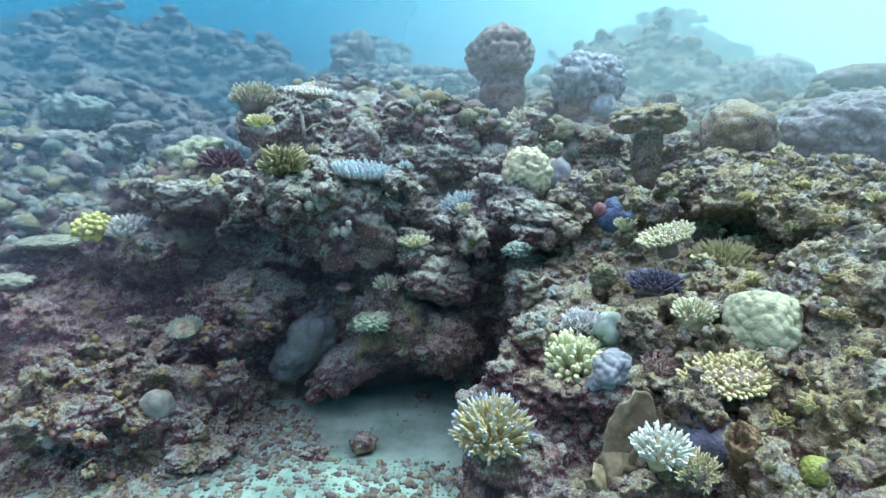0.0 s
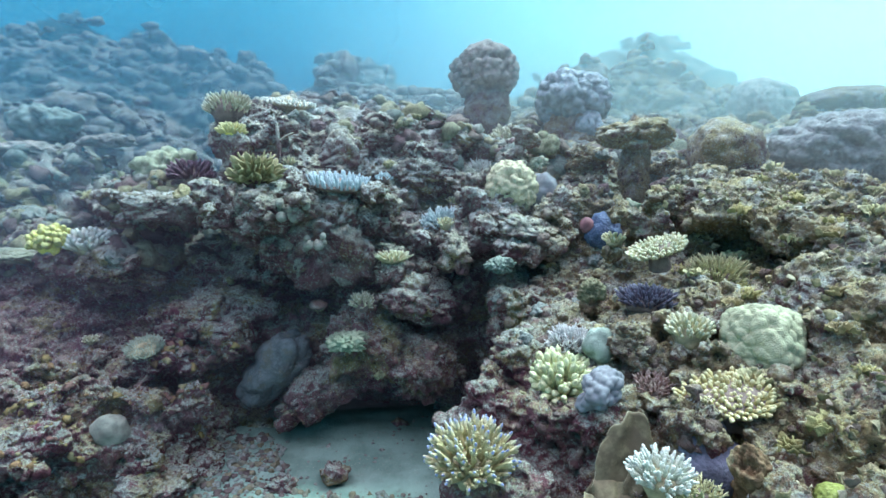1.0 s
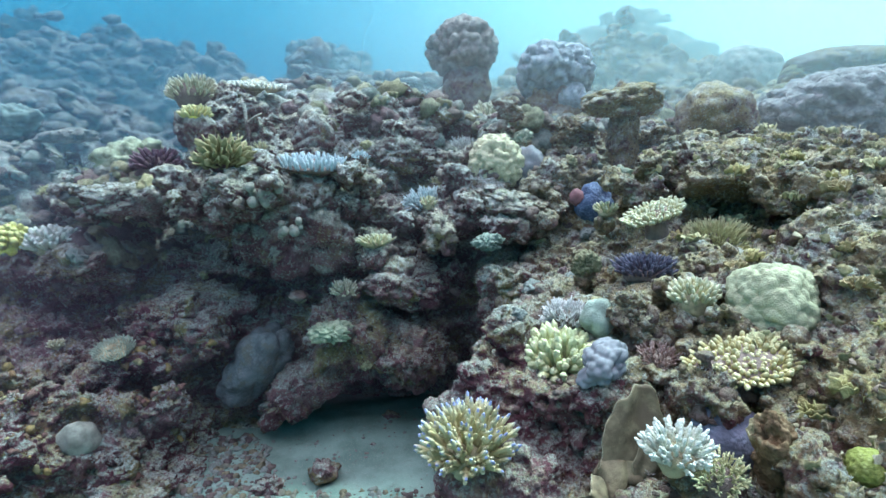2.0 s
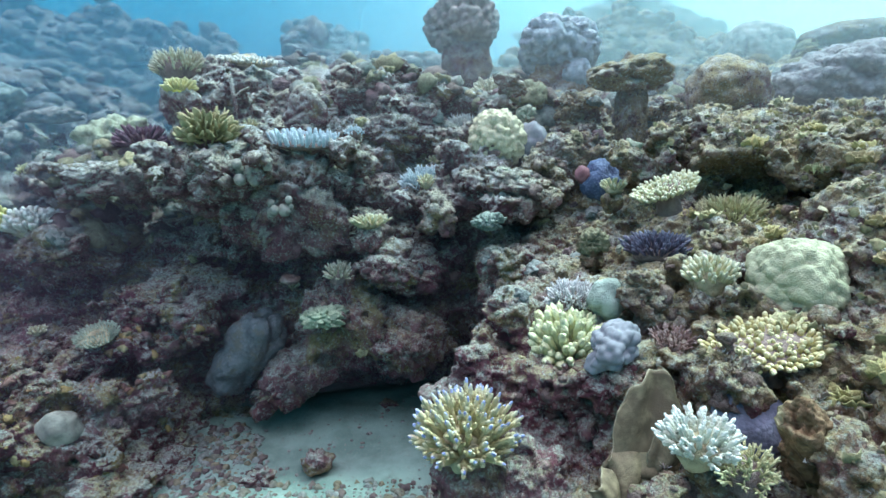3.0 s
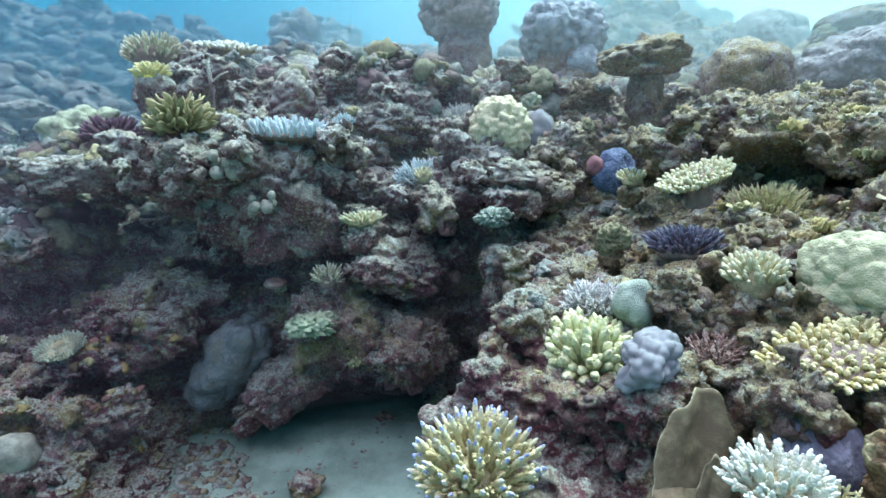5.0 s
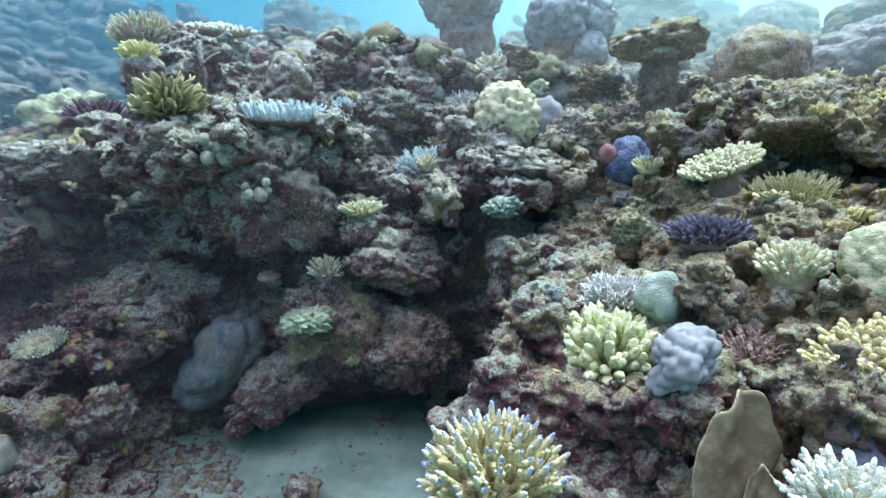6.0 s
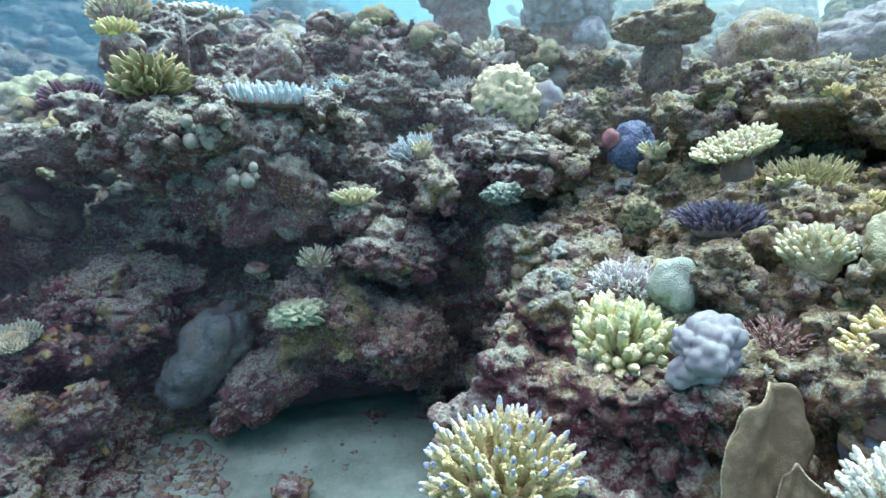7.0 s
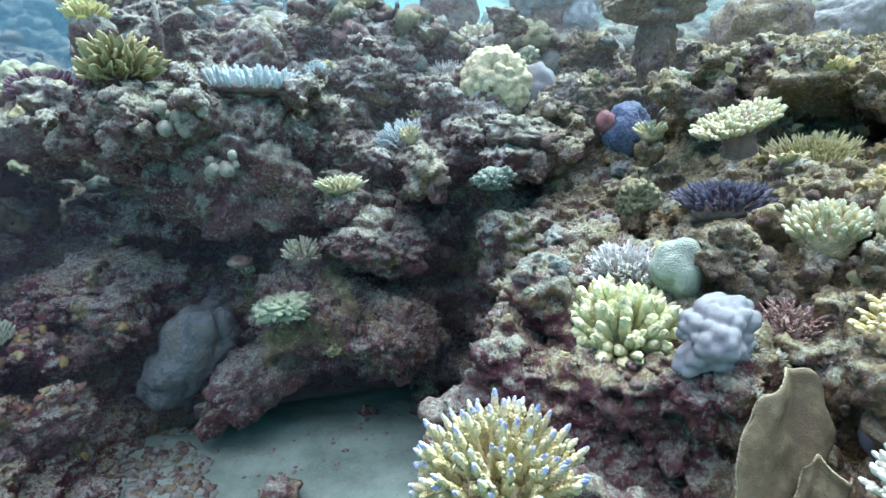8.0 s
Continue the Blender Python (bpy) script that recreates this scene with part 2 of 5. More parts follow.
def reef_height(x, y):
    """The broad lie of the reef: a flank rising to the right, a scarp behind a sand pocket, a slope of rubble on the other side."""
    flank = 0.12 + 0.33 * (np.minimum(x, 3.2) - 0.24) + 0.27 * (np.minimum(y, 4.9) - 2.47) + 0.10 * np.maximum(y - 4.9, 0)
    edge = 0.18 + 0.38 * step01(y, 2.5, 3.5)
    right = SAND_Z - 0.3 + (flank - SAND_Z + 0.3) * step01(x, edge - 0.24, edge + 0.16)
    plateau = 1.0 + 0.92 * (np.minimum(y, 5.3) - 4.6) - 0.26 * np.clip(x, -2, 0)
    plateau = plateau + 0.20 * np.clip(y - 5.3, 0, 1.2) + 0.08 * np.maximum(y - 6.5, 0)
    mid = SAND_Z - 0.3 + (plateau - SAND_Z + 0.3) * step01(y, 4.68, 5.05)
    slope = -0.52 + 0.62 * (np.minimum(y, 5.9) - 3.7) + 0.20 * np.maximum(y - 5.9, 0)
    slope = np.where(y < 3.7, np.maximum(-0.60 + 0.25 * (y - 3.7), SAND_Z - 0.06), slope)
    slope = slope + 0.33 * np.clip(-x - 2.2, 0, 3) * step01(y, 2.8, 4.6)
    leftness = step01(-x, 1.40, 2.0)
    h = mid * (1 - leftness) + slope * leftness
    h = np.maximum(h, right)
    far = step01(y, 6.0, 9.0)
    mound = 1.05 * np.exp(-((x - 3.3) / 1.5) ** 2 - ((y - 9.0) / 1.2) ** 2) - 0.35 * step01(x, 4.2, 6.5) * far
    ridge = 0.75 * np.exp(-((x + 5.8) / 2.3) ** 2 - ((y - 9.2) / 1.6) ** 2) + 0.75 * np.exp(-((x + 3.2) / 1.6) ** 2 - ((y - 9.9) / 1.0) ** 2) + 0.36 * np.exp(-((x + 1.0) / 2.4) ** 2 - ((y - 9.6) / 1.0) ** 2)
    fall = -2.5 * step01(y, 10.5, 14.0)
    return h + far * 0.12 + mound + ridge + fall


def soft_min(a, b, k):
    h = np.clip(0.5 + 0.5 * (b - a) / k, 0, 1)
    return b * (1 - h) + a * h - k * h * (1 - h)


# swellings and ledges of the bed rock: middle, half sizes
SWELLS = [
    ((-0.86, 4.74, 1.02), (0.38, 0.40, 0.44)), ((-1.12, 4.56, 1.24), (0.40, 0.42, 0.22)), ((-0.50, 4.74, 1.22), (0.34, 0.36, 0.14)),
    ((0.03, 4.60, -0.02), (0.29, 0.26, 0.21)), ((-0.04, 4.62, 0.44), (0.32, 0.30, 0.13)), ((-0.50, 4.62, 0.20), (0.24, 0.28, 0.30)),
    ((-0.15, 4.80, 0.72), (0.46, 0.36, 0.10)), ((0.15, 5.00, 0.92), (0.40, 0.34, 0.14)), ((-0.28, 5.02, 0.15), (0.55, 0.25, 0.45)),
    ((-1.72, 4.86, 0.20), (0.52, 0.42, 0.19)), ((-2.00, 5.10, 1.18), (0.42, 0.36, 0.12)),
]
SWELLS_SIDES = [
    ((-2.80, 5.10, 0.62), (0.62, 0.48, 0.20)), ((-2.75, 5.95, 1.12), (0.70, 0.50, 0.16)),
    ((-2.12, 4.38, -0.16), (0.48, 0.42, 0.24)), ((-2.75, 3.95, -0.32), (0.50, 0.40, 0.20)),
    ((2.05, 3.90, 1.25), (0.52, 0.25, 0.15)), ((0.33, 2.60, -0.06), (0.23, 0.28, 0.32)), ((0.85, 2.74, 0.22), (0.26, 0.22, 0.22)),
    ((0.70, 3.35, 0.05), (0.20, 0.50, 0.40)), ((1.25, 4.70, 1.12), (0.50, 0.40, 0.18)), ((0.62, 4.85, 1.12), (0.40, 0.35, 0.20)),
    ((4.5, 6.1, 1.95), (0.60, 0.45, 0.28)), ((2.35, 4.15, 1.22), (0.45, 0.30, 0.20)), ((1.55, 2.75, 0.46), (0.35, 0.35, 0.22)), ((0.72, 4.32, 0.98), (0.26, 0.22, 0.10)),
]
HOLLOWS = [
    ((3.42, 4.45, 1.48), (0.70, 0.55, 0.36)), ((-1.50, 4.70, 0.85), (0.40, 0.48, 0.21)), ((-0.54, 4.58, 0.60), (0.13, 0.30, 0.15)), ((1.66, 4.45, 1.48), (0.34, 0.26, 0.16)),
    ((-0.45, 4.90, -0.50), (1.10, 0.60, 0.34)), ((0.42, 4.36, 0.04), (0.18, 0.60, 0.56)), ((-0.95, 4.88, 0.42), (0.50, 0.42, 0.24)),
    ((-2.05, 5.15, 0.86), (0.62, 0.50, 0.20)), ((-1.8, 4.45, -0.22), (0.48, 0.42, 0.14)), ((-0.28, 4.66, 1.02), (0.20, 0.30, 0.18)),
    ((2.0, 3.62, 1.02), (0.45, 0.20, 0.13)), ((0.02, 4.92, 1.24), (0.30, 0.22, 0.08)), ((-1.42, 4.75, 0.62), (0.16, 0.45, 0.50)),
    ((1.30, 4.50, 1.30), (0.50, 0.14, 0.08)), ((2.9, 3.6, 0.98), (0.30, 0.35, 0.14)),
]
# where corals are rooted: place of the foot, reach
SEATS_LEFT = [
    (-0.63, 4.42, 1.31, 0.20), (-2.08, 4.30, 0.10, 0.13), (-2.10, 3.80, -0.34, 0.13), (-2.96, 4.65, 0.84, 0.15), (-2.72, 4.76, 0.80, 0.20),
    (-1.16, 4.16, 1.36, 0.20), (-1.45, 4.55, 1.60, 0.14), (-1.25, 5.45, 1.96, 0.20), (-1.76, 5.35, 1.88, 0.22), (-1.95, 4.95, 1.36, 0.18),
    (-0.73, 4.95, 1.58, 0.16), (-1.05, 4.55, 1.50, 0.10),
]
SEATS_MID = [
    (0.14, 4.86, 1.02, 0.15), (0.70, 4.68, 1.30, 0.17), (0.50, 5.38, 1.40, 0.16), (0.82, 5.92, 1.70, 0.18), (-0.23, 4.40, 0.80, 0.14),
    (-0.47, 4.38, 0.46, 0.10), (-0.58, 4.36, 0.12, 0.13), (0.65, 4.05, 0.36, 0.06), (0.53, 3.95, 0.80, 0.08), (0.20, 4.75, 0.90, 0.10),
    (1.33, 4.28, 0.96, 0.15), (0.95, 4.75, 1.22, 0.12), (1.68, 4.72, 1.15, 0.22), (0.62, 6.35, 1.75, 0.40), (1.50, 6.00, 1.65, 0.40),
]
SEATS_RIGHT = [
    (0.24, 2.52, 0.20, 0.16), (0.75, 2.96, 0.36, 0.15), (0.86, 2.55, 0.46, 0.11), (0.90, 2.45, 0.20, 0.10), (0.86, 2.00, 0.42, 0.11),
    (1.34, 2.46, 0.50, 0.17), (1.62, 2.72, 0.60, 0.18), (1.34, 2.87, 0.70, 0.11), (0.94, 2.98, 0.56, 0.09), (0.80, 3.14, 0.52, 0.13),
    (1.34, 3.38, 0.72, 0.16), (1.83, 3.54, 0.82, 0.19), (1.37, 3.38, 1.02, 0.14), (1.20, 2.35, 0.28, 0.14), (1.30, 2.22, 0.20, 0.10),
    (1.70, 2.24, 0.19, 0.08), (1.03, 3.52, 0.74, 0.08), (2.65, 5.12, 1.45, 0.30), (3.55, 5.05, 1.30, 0.50), (1.42, 3.40, 0.76, 0.18), (1.28, 3.92, 1.02, 0.08), (1.12, 2.72, 0.46, 0.08),
]


def carve(d, axes, c, r, margin, blend):
    """Change the field d near a place: blend takes the old values and the points there."""
    cut = []
    for ax, m, s in zip(axes, c, r):
        lo, hi = np.searchsorted(ax, (m - s - margin, m + s + margin))
        if lo >= hi:
            return
        cut.append(slice(lo, hi))
    g = np.meshgrid(*[ax[k] for ax, k in zip(axes, cut)], indexing="ij")
    old = d[tuple(cut)]
    d[tuple(cut)] = blend(old, g)


def egg(g, c, r):
    return (np.sqrt(((g[0] - c[0]) / r[0]) ** 2 + ((g[1] - c[1]) / r[1]) ** 2 + ((g[2] - c[2]) / r[2]) ** 2) - 1) * min(r)


def reef_field(lo, hi, step, fine):
    axes = [np.arange(a, b, step, dtype=np.float32) for a, b in zip(lo, hi)]
    gx, gy = np.meshgrid(axes[0], axes[1], indexing="ij")
    flat = np.stack([gx.ravel(), gy.ravel(), np.zeros(gx.size, np.float32)], 1)
    h = reef_height(gx, gy)
    swell = (0.15 * value_noise(flat, 1.3, 3) + 0.07 * value_noise(flat, 3.1, 4)).reshape(gx.shape)
    h = (h + swell * step01(h, SAND_Z - 0.1, SAND_Z + 0.5)).astype(np.float32)
    slope_x, slope_y = np.gradient(h, step)
    lie = (1 / np.sqrt(1 + np.minimum(slope_x ** 2 + slope_y ** 2, 30))).astype(np.float32)
    d = (axes[2][None, None, :] - h[:, :, None]) * lie[:, :, None]
    if fine:
        for c, r in SWELLS + SWELLS_SIDES:
            carve(d, axes, c, r, 0.3, lambda e, g: soft_min(e, egg(g, c, r), 0.08))
        for c, r in HOLLOWS:
            carve(d, axes, c, r, 0.3, lambda e, g: -soft_min(-e, egg(g, c, r), 0.07))
    shape = d.shape
    d = d.ravel()
    band = np.flatnonzero(np.abs(d) < 0.30)
    i, j, k = np.unravel_index(band, shape)
    q = np.stack([axes[0][i], axes[1][j], axes[2][k]], 1)
    del i, j, k
    rough = 0.10 * value_noise(q, (2.4, 2.4, 3.2), 11) + 0.06 * value_noise(q, (6.0, 6.0, 7.5), 12)
    if fine:
        rough += 0.26 * (cell_noise(q, (3.6, 3.6, 4.4), 13) - 0.5)
        rough += 0.10 * (cell_noise(q, (9.0, 9.0, 10.0), 14) - 0.5) + 0.03 * value_noise(q, 17.0, 15)
    else:
        rough += 0.26 * (cell_noise(q, (2.2, 2.2, 3.6), 13) - 0.5) + 0.24 * (cell_noise(q, (4.6, 4.6, 8.0), 16) - 0.5) + 0.12 * value_noise(q, (6.0, 6.0, 9.0), 17)
    d[band] += rough
    d = d.reshape(shape)
    if fine:
        for x, y, z, r in SEATS_LEFT + SEATS_MID + SEATS_RIGHT:
            def seat(e, g):
                e = -soft_min(-e, egg(g, (x, y, z + 1.05 * r), (1.2 * r, 1.2 * r, r)), 0.04)
                e = -soft_min(-e, egg(g, (x - 0.2 * r, y - 1.3 * r, z + 1.1 * r), (1.1 * r, 1.3 * r, 0.95 * r)), 0.04)
                wob = 0.03 * value_noise(np.stack([a.ravel() for a in g], 1), 14.0, 41).reshape(e.shape)
                return soft_min(e, egg(g, (x, y, z - 0.75 * r), (0.8 * r, 0.8 * r, 0.8 * r)) + wob, 0.05)
            carve(d, axes, (x, y - 0.7 * r, z + 0.2 * r), (1.4 * r, 2.0 * r, 2.0 * r), 0.06, seat)
    return d, lo


def refine(v, f):
    """Each quad into four."""
    e = np.sort(np.concatenate([f[:, [0, 1]], f[:, [1, 2]], f[:, [2, 3]], f[:, [3, 0]]]), 1)
    code = e[:, 0].astype(np.int64) * len(v) + e[:, 1]
    uniq, inv = np.unique(code, return_inverse=True)
    mids = 0.5 * (v[uniq // len(v)] + v[uniq % len(v)])
    n, m = len(f), len(v)
    cent = v[f].mean(1)
    em = (inv + m).reshape(4, n)
    c = np.arange(n) + m + len(mids)
    quads = [np.stack([f[:, k], em[k], c, em[k - 1]], 1) for k in range(4)]
    return np.concatenate([v, mids, cent]).astype(np.float32), np.concatenate(quads).astype(np.int32)


def normals_of(v, f):
    a = np.cross(v[f[:, 2]] - v[f[:, 0]], v[f[:, 3]] - v[f[:, 1]])
    n = np.zeros_like(v)
    for k in range(4):
        for axis in range(3):
            n[:, axis] += np.bincount(f[:, k], a[:, axis], len(v))
    return n / np.maximum(np.linalg.norm(n, axis=1), 1e-9)[:, None]


def used(v, f):
    """The quads that face the open water in front, and only the vertices that they need."""
    keep, back = np.unique(f, return_inverse=True)
    return v[keep], back.reshape(f.shape).astype(np.int32)


def main_body(v, f):
    """Leave out loose specks: keep what hangs together in large pieces."""
    label = np.arange(len(v))
    for _ in range(60):
        before = label.copy()
        low = label[f].min(1)
        for k in range(4):
            np.minimum.at(label, f[:, k], low)
        label = label[label]
        if (label == before).all():
            break
    size = np.bincount(label, minlength=len(v))
    return f[size[label[f[:, 0]]] > 0.01 * len(v)]


def build_reef():
    lo, step = (-5.7, 1.6, -0.95), 0.026
    field, lo = reef_field(lo, (5.7, 6.6, 2.4), step, True)
    v, f = surface_net(field, lo, step)
    f = main_body(v, f)
    del field
    c = v[f].mean(1)
    inner = (c[:, 1] > 1.65) & (c[:, 2] > SAND_Z - 0.08) & (np.abs(c[:, 0]) < 0.55 + 0.82 * c[:, 1])
    vb, fb = used(v, f[inner & (c[:, 1] > 5.48)])
    v, f = refine(*used(v, f[inner & (c[:, 1] < 5.53)]))
    n = normals_of(v, f)
    crust = 0.024 * (0.5 - np.abs(value_noise(v, 15.0, 51)) * 1.6) + 0.016 * (0.5 - np.abs(value_noise(v, 31.0, 52)) * 1.6) + 0.010 * value_noise(v, 47.0, 54)
    pits = -0.030 * step01(value_noise(v, 17.0, 53), 0.28, 0.50)
    v = v + n * (crust + pits)[:, None]
    v, f = join([(v, f), (vb, fb)])
    me = mesh_of("reef", v, f)
    me.materials.append(ROCK)
    tagged(new("reef_bed", me), "mauve-grey reef rock, pitted and crusted, with overhangs", "reef rock", kind="structure")
    field, lo = reef_field((-12, 6.5, 0.4), (12, 13.5, 4.3), 0.065, False)
    vf, ff = surface_net(field, lo, 0.065)
    ff = main_body(vf, ff)
    c = vf[ff].mean(1)
    vf, ff = used(vf, ff[(c[:, 2] > 0.6) & (np.abs(c[:, 0]) < 0.8 + 0.9 * c[:, 1]) & (c[:, 1] < 12.5)])
    me = mesh_of("reef_far", vf, ff)
    me.materials.append(FAR_ROCK)
    field, lo = reef_field((-12, -5.0, -1.0), (12, 6.8, 3.2), 0.10, False)
    vs, fs = surface_net(field, lo, 0.10)
    fs = main_body(vs, fs)
    c = vs[fs].mean(1)
    outside = (c[:, 1] < 1.75) | (np.abs(c[:, 0]) > 0.42 + 0.82 * c[:, 1]) | (c[:, 1] > 6.5)
    edge = (np.abs(c[:, 0]) < 11.8) & (c[:, 1] > -4.9) & (c[:, 2] > -0.95)
    vs, fs = used(vs, fs[outside & edge])
    ms = mesh_of("reef_around", vs, fs)
    ms.materials.append(ROCK)
    tagged(new("reef_slope", ms), "lower reef slope of mauve-grey rock", "reef rock", kind="structure")
    tagged(new("reef_ridge", me), "distant ridge of hazy lumpy reef rock", "reef rock", kind="structure")
    return v, normals_of(v, f), vf, normals_of(vf, ff)


REEF_V, REEF_N, FAR_V, FAR_N = build_reef()


def build_sand():
    """One sheet, finely divided under the pocket and wide beyond."""
    s = np.concatenate([[-300, -60, -15, -6], np.linspace(-3.2, 3.2, 161), [6, 15, 60, 300]])
    t = np.concatenate([[-300, -60, -15, -4], np.linspace(1.0, 6.0, 126), [9, 15, 60, 300]])
    gx, gy = np.meshgrid(s, t, indexing="ij")
    p = np.stack([gx.ravel(), gy.ravel(), np.zeros(gx.size)], 1).astype(np.float32)
    mid = (np.abs(p[:, 0]) < 3.3) & (p[:, 1] > 0.9) & (p[:, 1] < 6.1)
    p[:, 2] = SAND_Z + mid * (0.035 * value_noise(p, 2.2, 31) + 0.012 * value_noise(p, 8.0, 32))
    i = np.arange(len(s) * len(t)).reshape(len(s), len(t))
    f = np.stack([i[:-1, :-1], i[1:, :-1], i[1:, 1:], i[:-1, 1:]], -1).reshape(-1, 4)
    me = mesh_of("sand", p, f)
    me.materials.append(SAND)
    tagged(new("ground", me), "pale grey coral sand on the sea bed", "sand", kind="structure")
    return p[mid]


SAND_V = build_sand()

# ---- corals ----


def tube(points, radii, sides=7, twist=0.0, knob=0.0):
    """A closed tapering tube along points, as triangles."""
    points = [Vector(p) for p in points]
    v, f = [], []
    for k, (p, r) in enumerate(zip(points, radii)):
        d = points[min(k + 1, len(points) - 1)] - points[max(k - 1, 0)]
        rot = d.to_track_quat("Z", "Y").to_matrix()
        for s in range(sides):
            a = 2 * math.pi * (s + 0.5 * (k % 2)) / sides + twist
            w = r * (1 + knob * (1 if (s + k) % 2 else -0.5))
            v.append(p + rot @ Vector((w * math.cos(a), w * math.sin(a), 0)))
    for k in range(len(points) - 1):
        for s in range(sides):
            a, b = k * sides + s, k * sides + (s + 1) % sides
            f += [(a, b, b + sides), (a, b + sides, a + sides)]
    v.append(points[-1] + (points[-1] - points[-2]).normalized() * radii[-1] * 0.6)
    top = (len(points) - 1) * sides
    f += [(top + s, top + (s + 1) % sides, len(v) - 1) for s in range(sides)]
    return np.array(v, np.float32), np.array(f, np.int32)


ICO = {}


def ball(level):
    if level not in ICO:
        bm = bmesh.new()
        bmesh.ops.create_icosphere(bm, subdivisions=level, radius=1.0)
        ICO[level] = (np.array([v.co[:] for v in bm.verts], np.float32), np.array([[v.index for v in f.verts] for f in bm.faces], np.int32))
        bm.free()
    return ICO[level]


def lump(size, level=4, seed=0, cell=3.0, depth=0.18, wob=0.15, rough=0.0, low=-1.0):
    """A knobbly head: a ball with rounded cells standing proud. Returns (verts, faces)."""
    v, f = ball(level)
    q = v * (np.asarray(size, np.float32) / max(size)) + seed * 3.7
    near = cell_noise(q, cell, seed + 3)
    r = 1 + wob * value_noise(q, 1.6, seed) + depth * (np.sqrt(np.maximum(0.0, 1 - (near / 0.85) ** 2)) - 0.6)
    if rough:
        r = r + rough * value_noise(q, 9.0, seed + 5) + 0.6 * rough * value_noise(q, 19.0, seed + 6)
    out = v * r[:, None]
    out[:, 2] = np.maximum(out[:, 2], low)
    return out * np.asarray(size, np.float32), f


def thing(name, at, label, category, group="", tilt=(0, 0, 0)):
    ob = new(name)
    ob.empty_display_size = 0.05
    ob.matrix_world = pose(*at, *tilt)
    return tagged(ob, label, category, group)


def branch_tint(name, deep, mid, tip, grain=150.0):
    """Coral branch: darker at the foot, its own colour along, tinted growing tip (branches are one unit long)."""
    n = Nodes(name)
    sep = n.nt.nodes.new("ShaderNodeSeparateXYZ")
    n.nt.links.new(n.local, sep.inputs[0])
    col = n.mix(n.span(sep.outputs["Z"], 0.0, 0.45), deep, mid)
    col = n.mix(n.span(sep.outputs["Z"], 0.66, 1.0), col, tip)
    col = n.mix(n.span(n.noise(30.0, 4), 0.4, 0.7, 0, 0.35), col, deep)
    col = n.mix(n.span(n.random, 0, 1, 0.0, 0.25), col, mid)
    n.bump(n.math("ADD", n.math("MULTIPLY", n.cells(grain), -1.0), n.noise(90.0, 3)), 0.8, 0.004)
    return n.done(col, 0.7, 0.25)


def finger(seed, r0, r1, bend=0.12, rings=6, sides=7, nubs=0, twigs=0, nub_size=0.035, aspect=3.5):
    """One branch, a unit long, standing up, its widths in units of its own; nubs: rows of small cups along it; twigs: side shoots.
    aspect: its usual length over its usual width."""
    rng = random.Random(seed)
    r0, r1, bend = r0 / aspect, r1 / aspect, bend * 1.2
    bx, by = rng.uniform(-bend, bend), rng.uniform(-bend, bend)

    def mid(t):
        return Vector((bx * t * t, by * t * t, t))

    def shoot(path, ra, rb, n, sd):
        ts = [k / (n - 1) * 0.93 for k in range(n)] + [1.0]
        blunt = [1.0] * (n - 1) + [0.86, 0.5]
        pts = [path(u) for u in ts]
        rad = [(ra + (rb - ra) * u) * w * rng.uniform(0.92, 1.08) for u, w in zip(ts, blunt)]
        return tube(pts, rad, sd, 0.0, nub_size if nubs else 0.0)

    out = [shoot(mid, r0, r1, nubs or rings, sides)]
    for k in range(twigs):
        t = rng.uniform(0.3, 0.75)
        a = k * 2.4 + rng.uniform(-0.5, 0.5)
        d = Vector((math.cos(a), math.sin(a), rng.uniform(0.7, 1.3))).normalized()
        ln = rng.uniform(0.22, 0.42) * (1.15 - 0.5 * t)
        r = (r0 + r1) * 0.42
        out.append(shoot(lambda u: mid(t) + d * ln * u, r, r * 0.85, max(3, (nubs or rings) // 2), max(5, sides - 1)))
    v, f = join(out)
    return v * np.array((aspect, aspect, 1), np.float32), f


def knobby_finger(seed, r=0.62, aspect=3.0):
    """A stout branch, a unit long, whose upper part swells into blunt knobs."""
    rng = random.Random(seed)
    r /= aspect
    lean, rings = rng.uniform(-0.10, 0.10), 20
    ts = [k / (rings - 1) for k in range(rings)]
    v, f = tube([(lean * t * t, 0, t) for t in ts], [r * (0.75 + 0.3 * min(1, 2 * t)) * (1 if t < 0.96 else 0.72) for t in ts], 14)
    knob = np.sqrt(np.maximum(0.0, 1 - (cell_noise(v + seed, 1.15 / r, seed) / 0.8) ** 2)) - 0.62
    swell = 1 + 0.8 * knob * step01(v[:, 2], 0.15, 0.5)
    mid = np.stack([lean * v[:, 2] ** 2, 0 * v[:, 2], np.minimum(v[:, 2], 0.93)], 1)
    v = (mid + (v - mid) * swell[:, None]).astype(np.float32)
    return v * np.array((aspect, aspect, 1), np.float32), f


FINGERS = {}


def finger_set(kind, material, **shape):
    """Six alike but different branches of one kind, shared by all that use them."""
    if kind not in FINGERS:
        FINGERS[kind] = []
        for k in range(6):
            me = mesh_of(kind, *finger(k * 13 + len(kind), **shape))
            me.materials.append(material)
            FINGERS[kind].append(me)
    return FINGERS[kind]


def stand(p, d, width, length, spin):
    """The pose of a branch with its foot at p, along d."""
    rot = Vector(d).to_track_quat("Z", "Y").to_matrix().to_4x4()
    return Matrix.Translation(p) @ rot @ Matrix.Rotation(spin, 4, "Z") @ Matrix.Diagonal((width, width, length, 1))


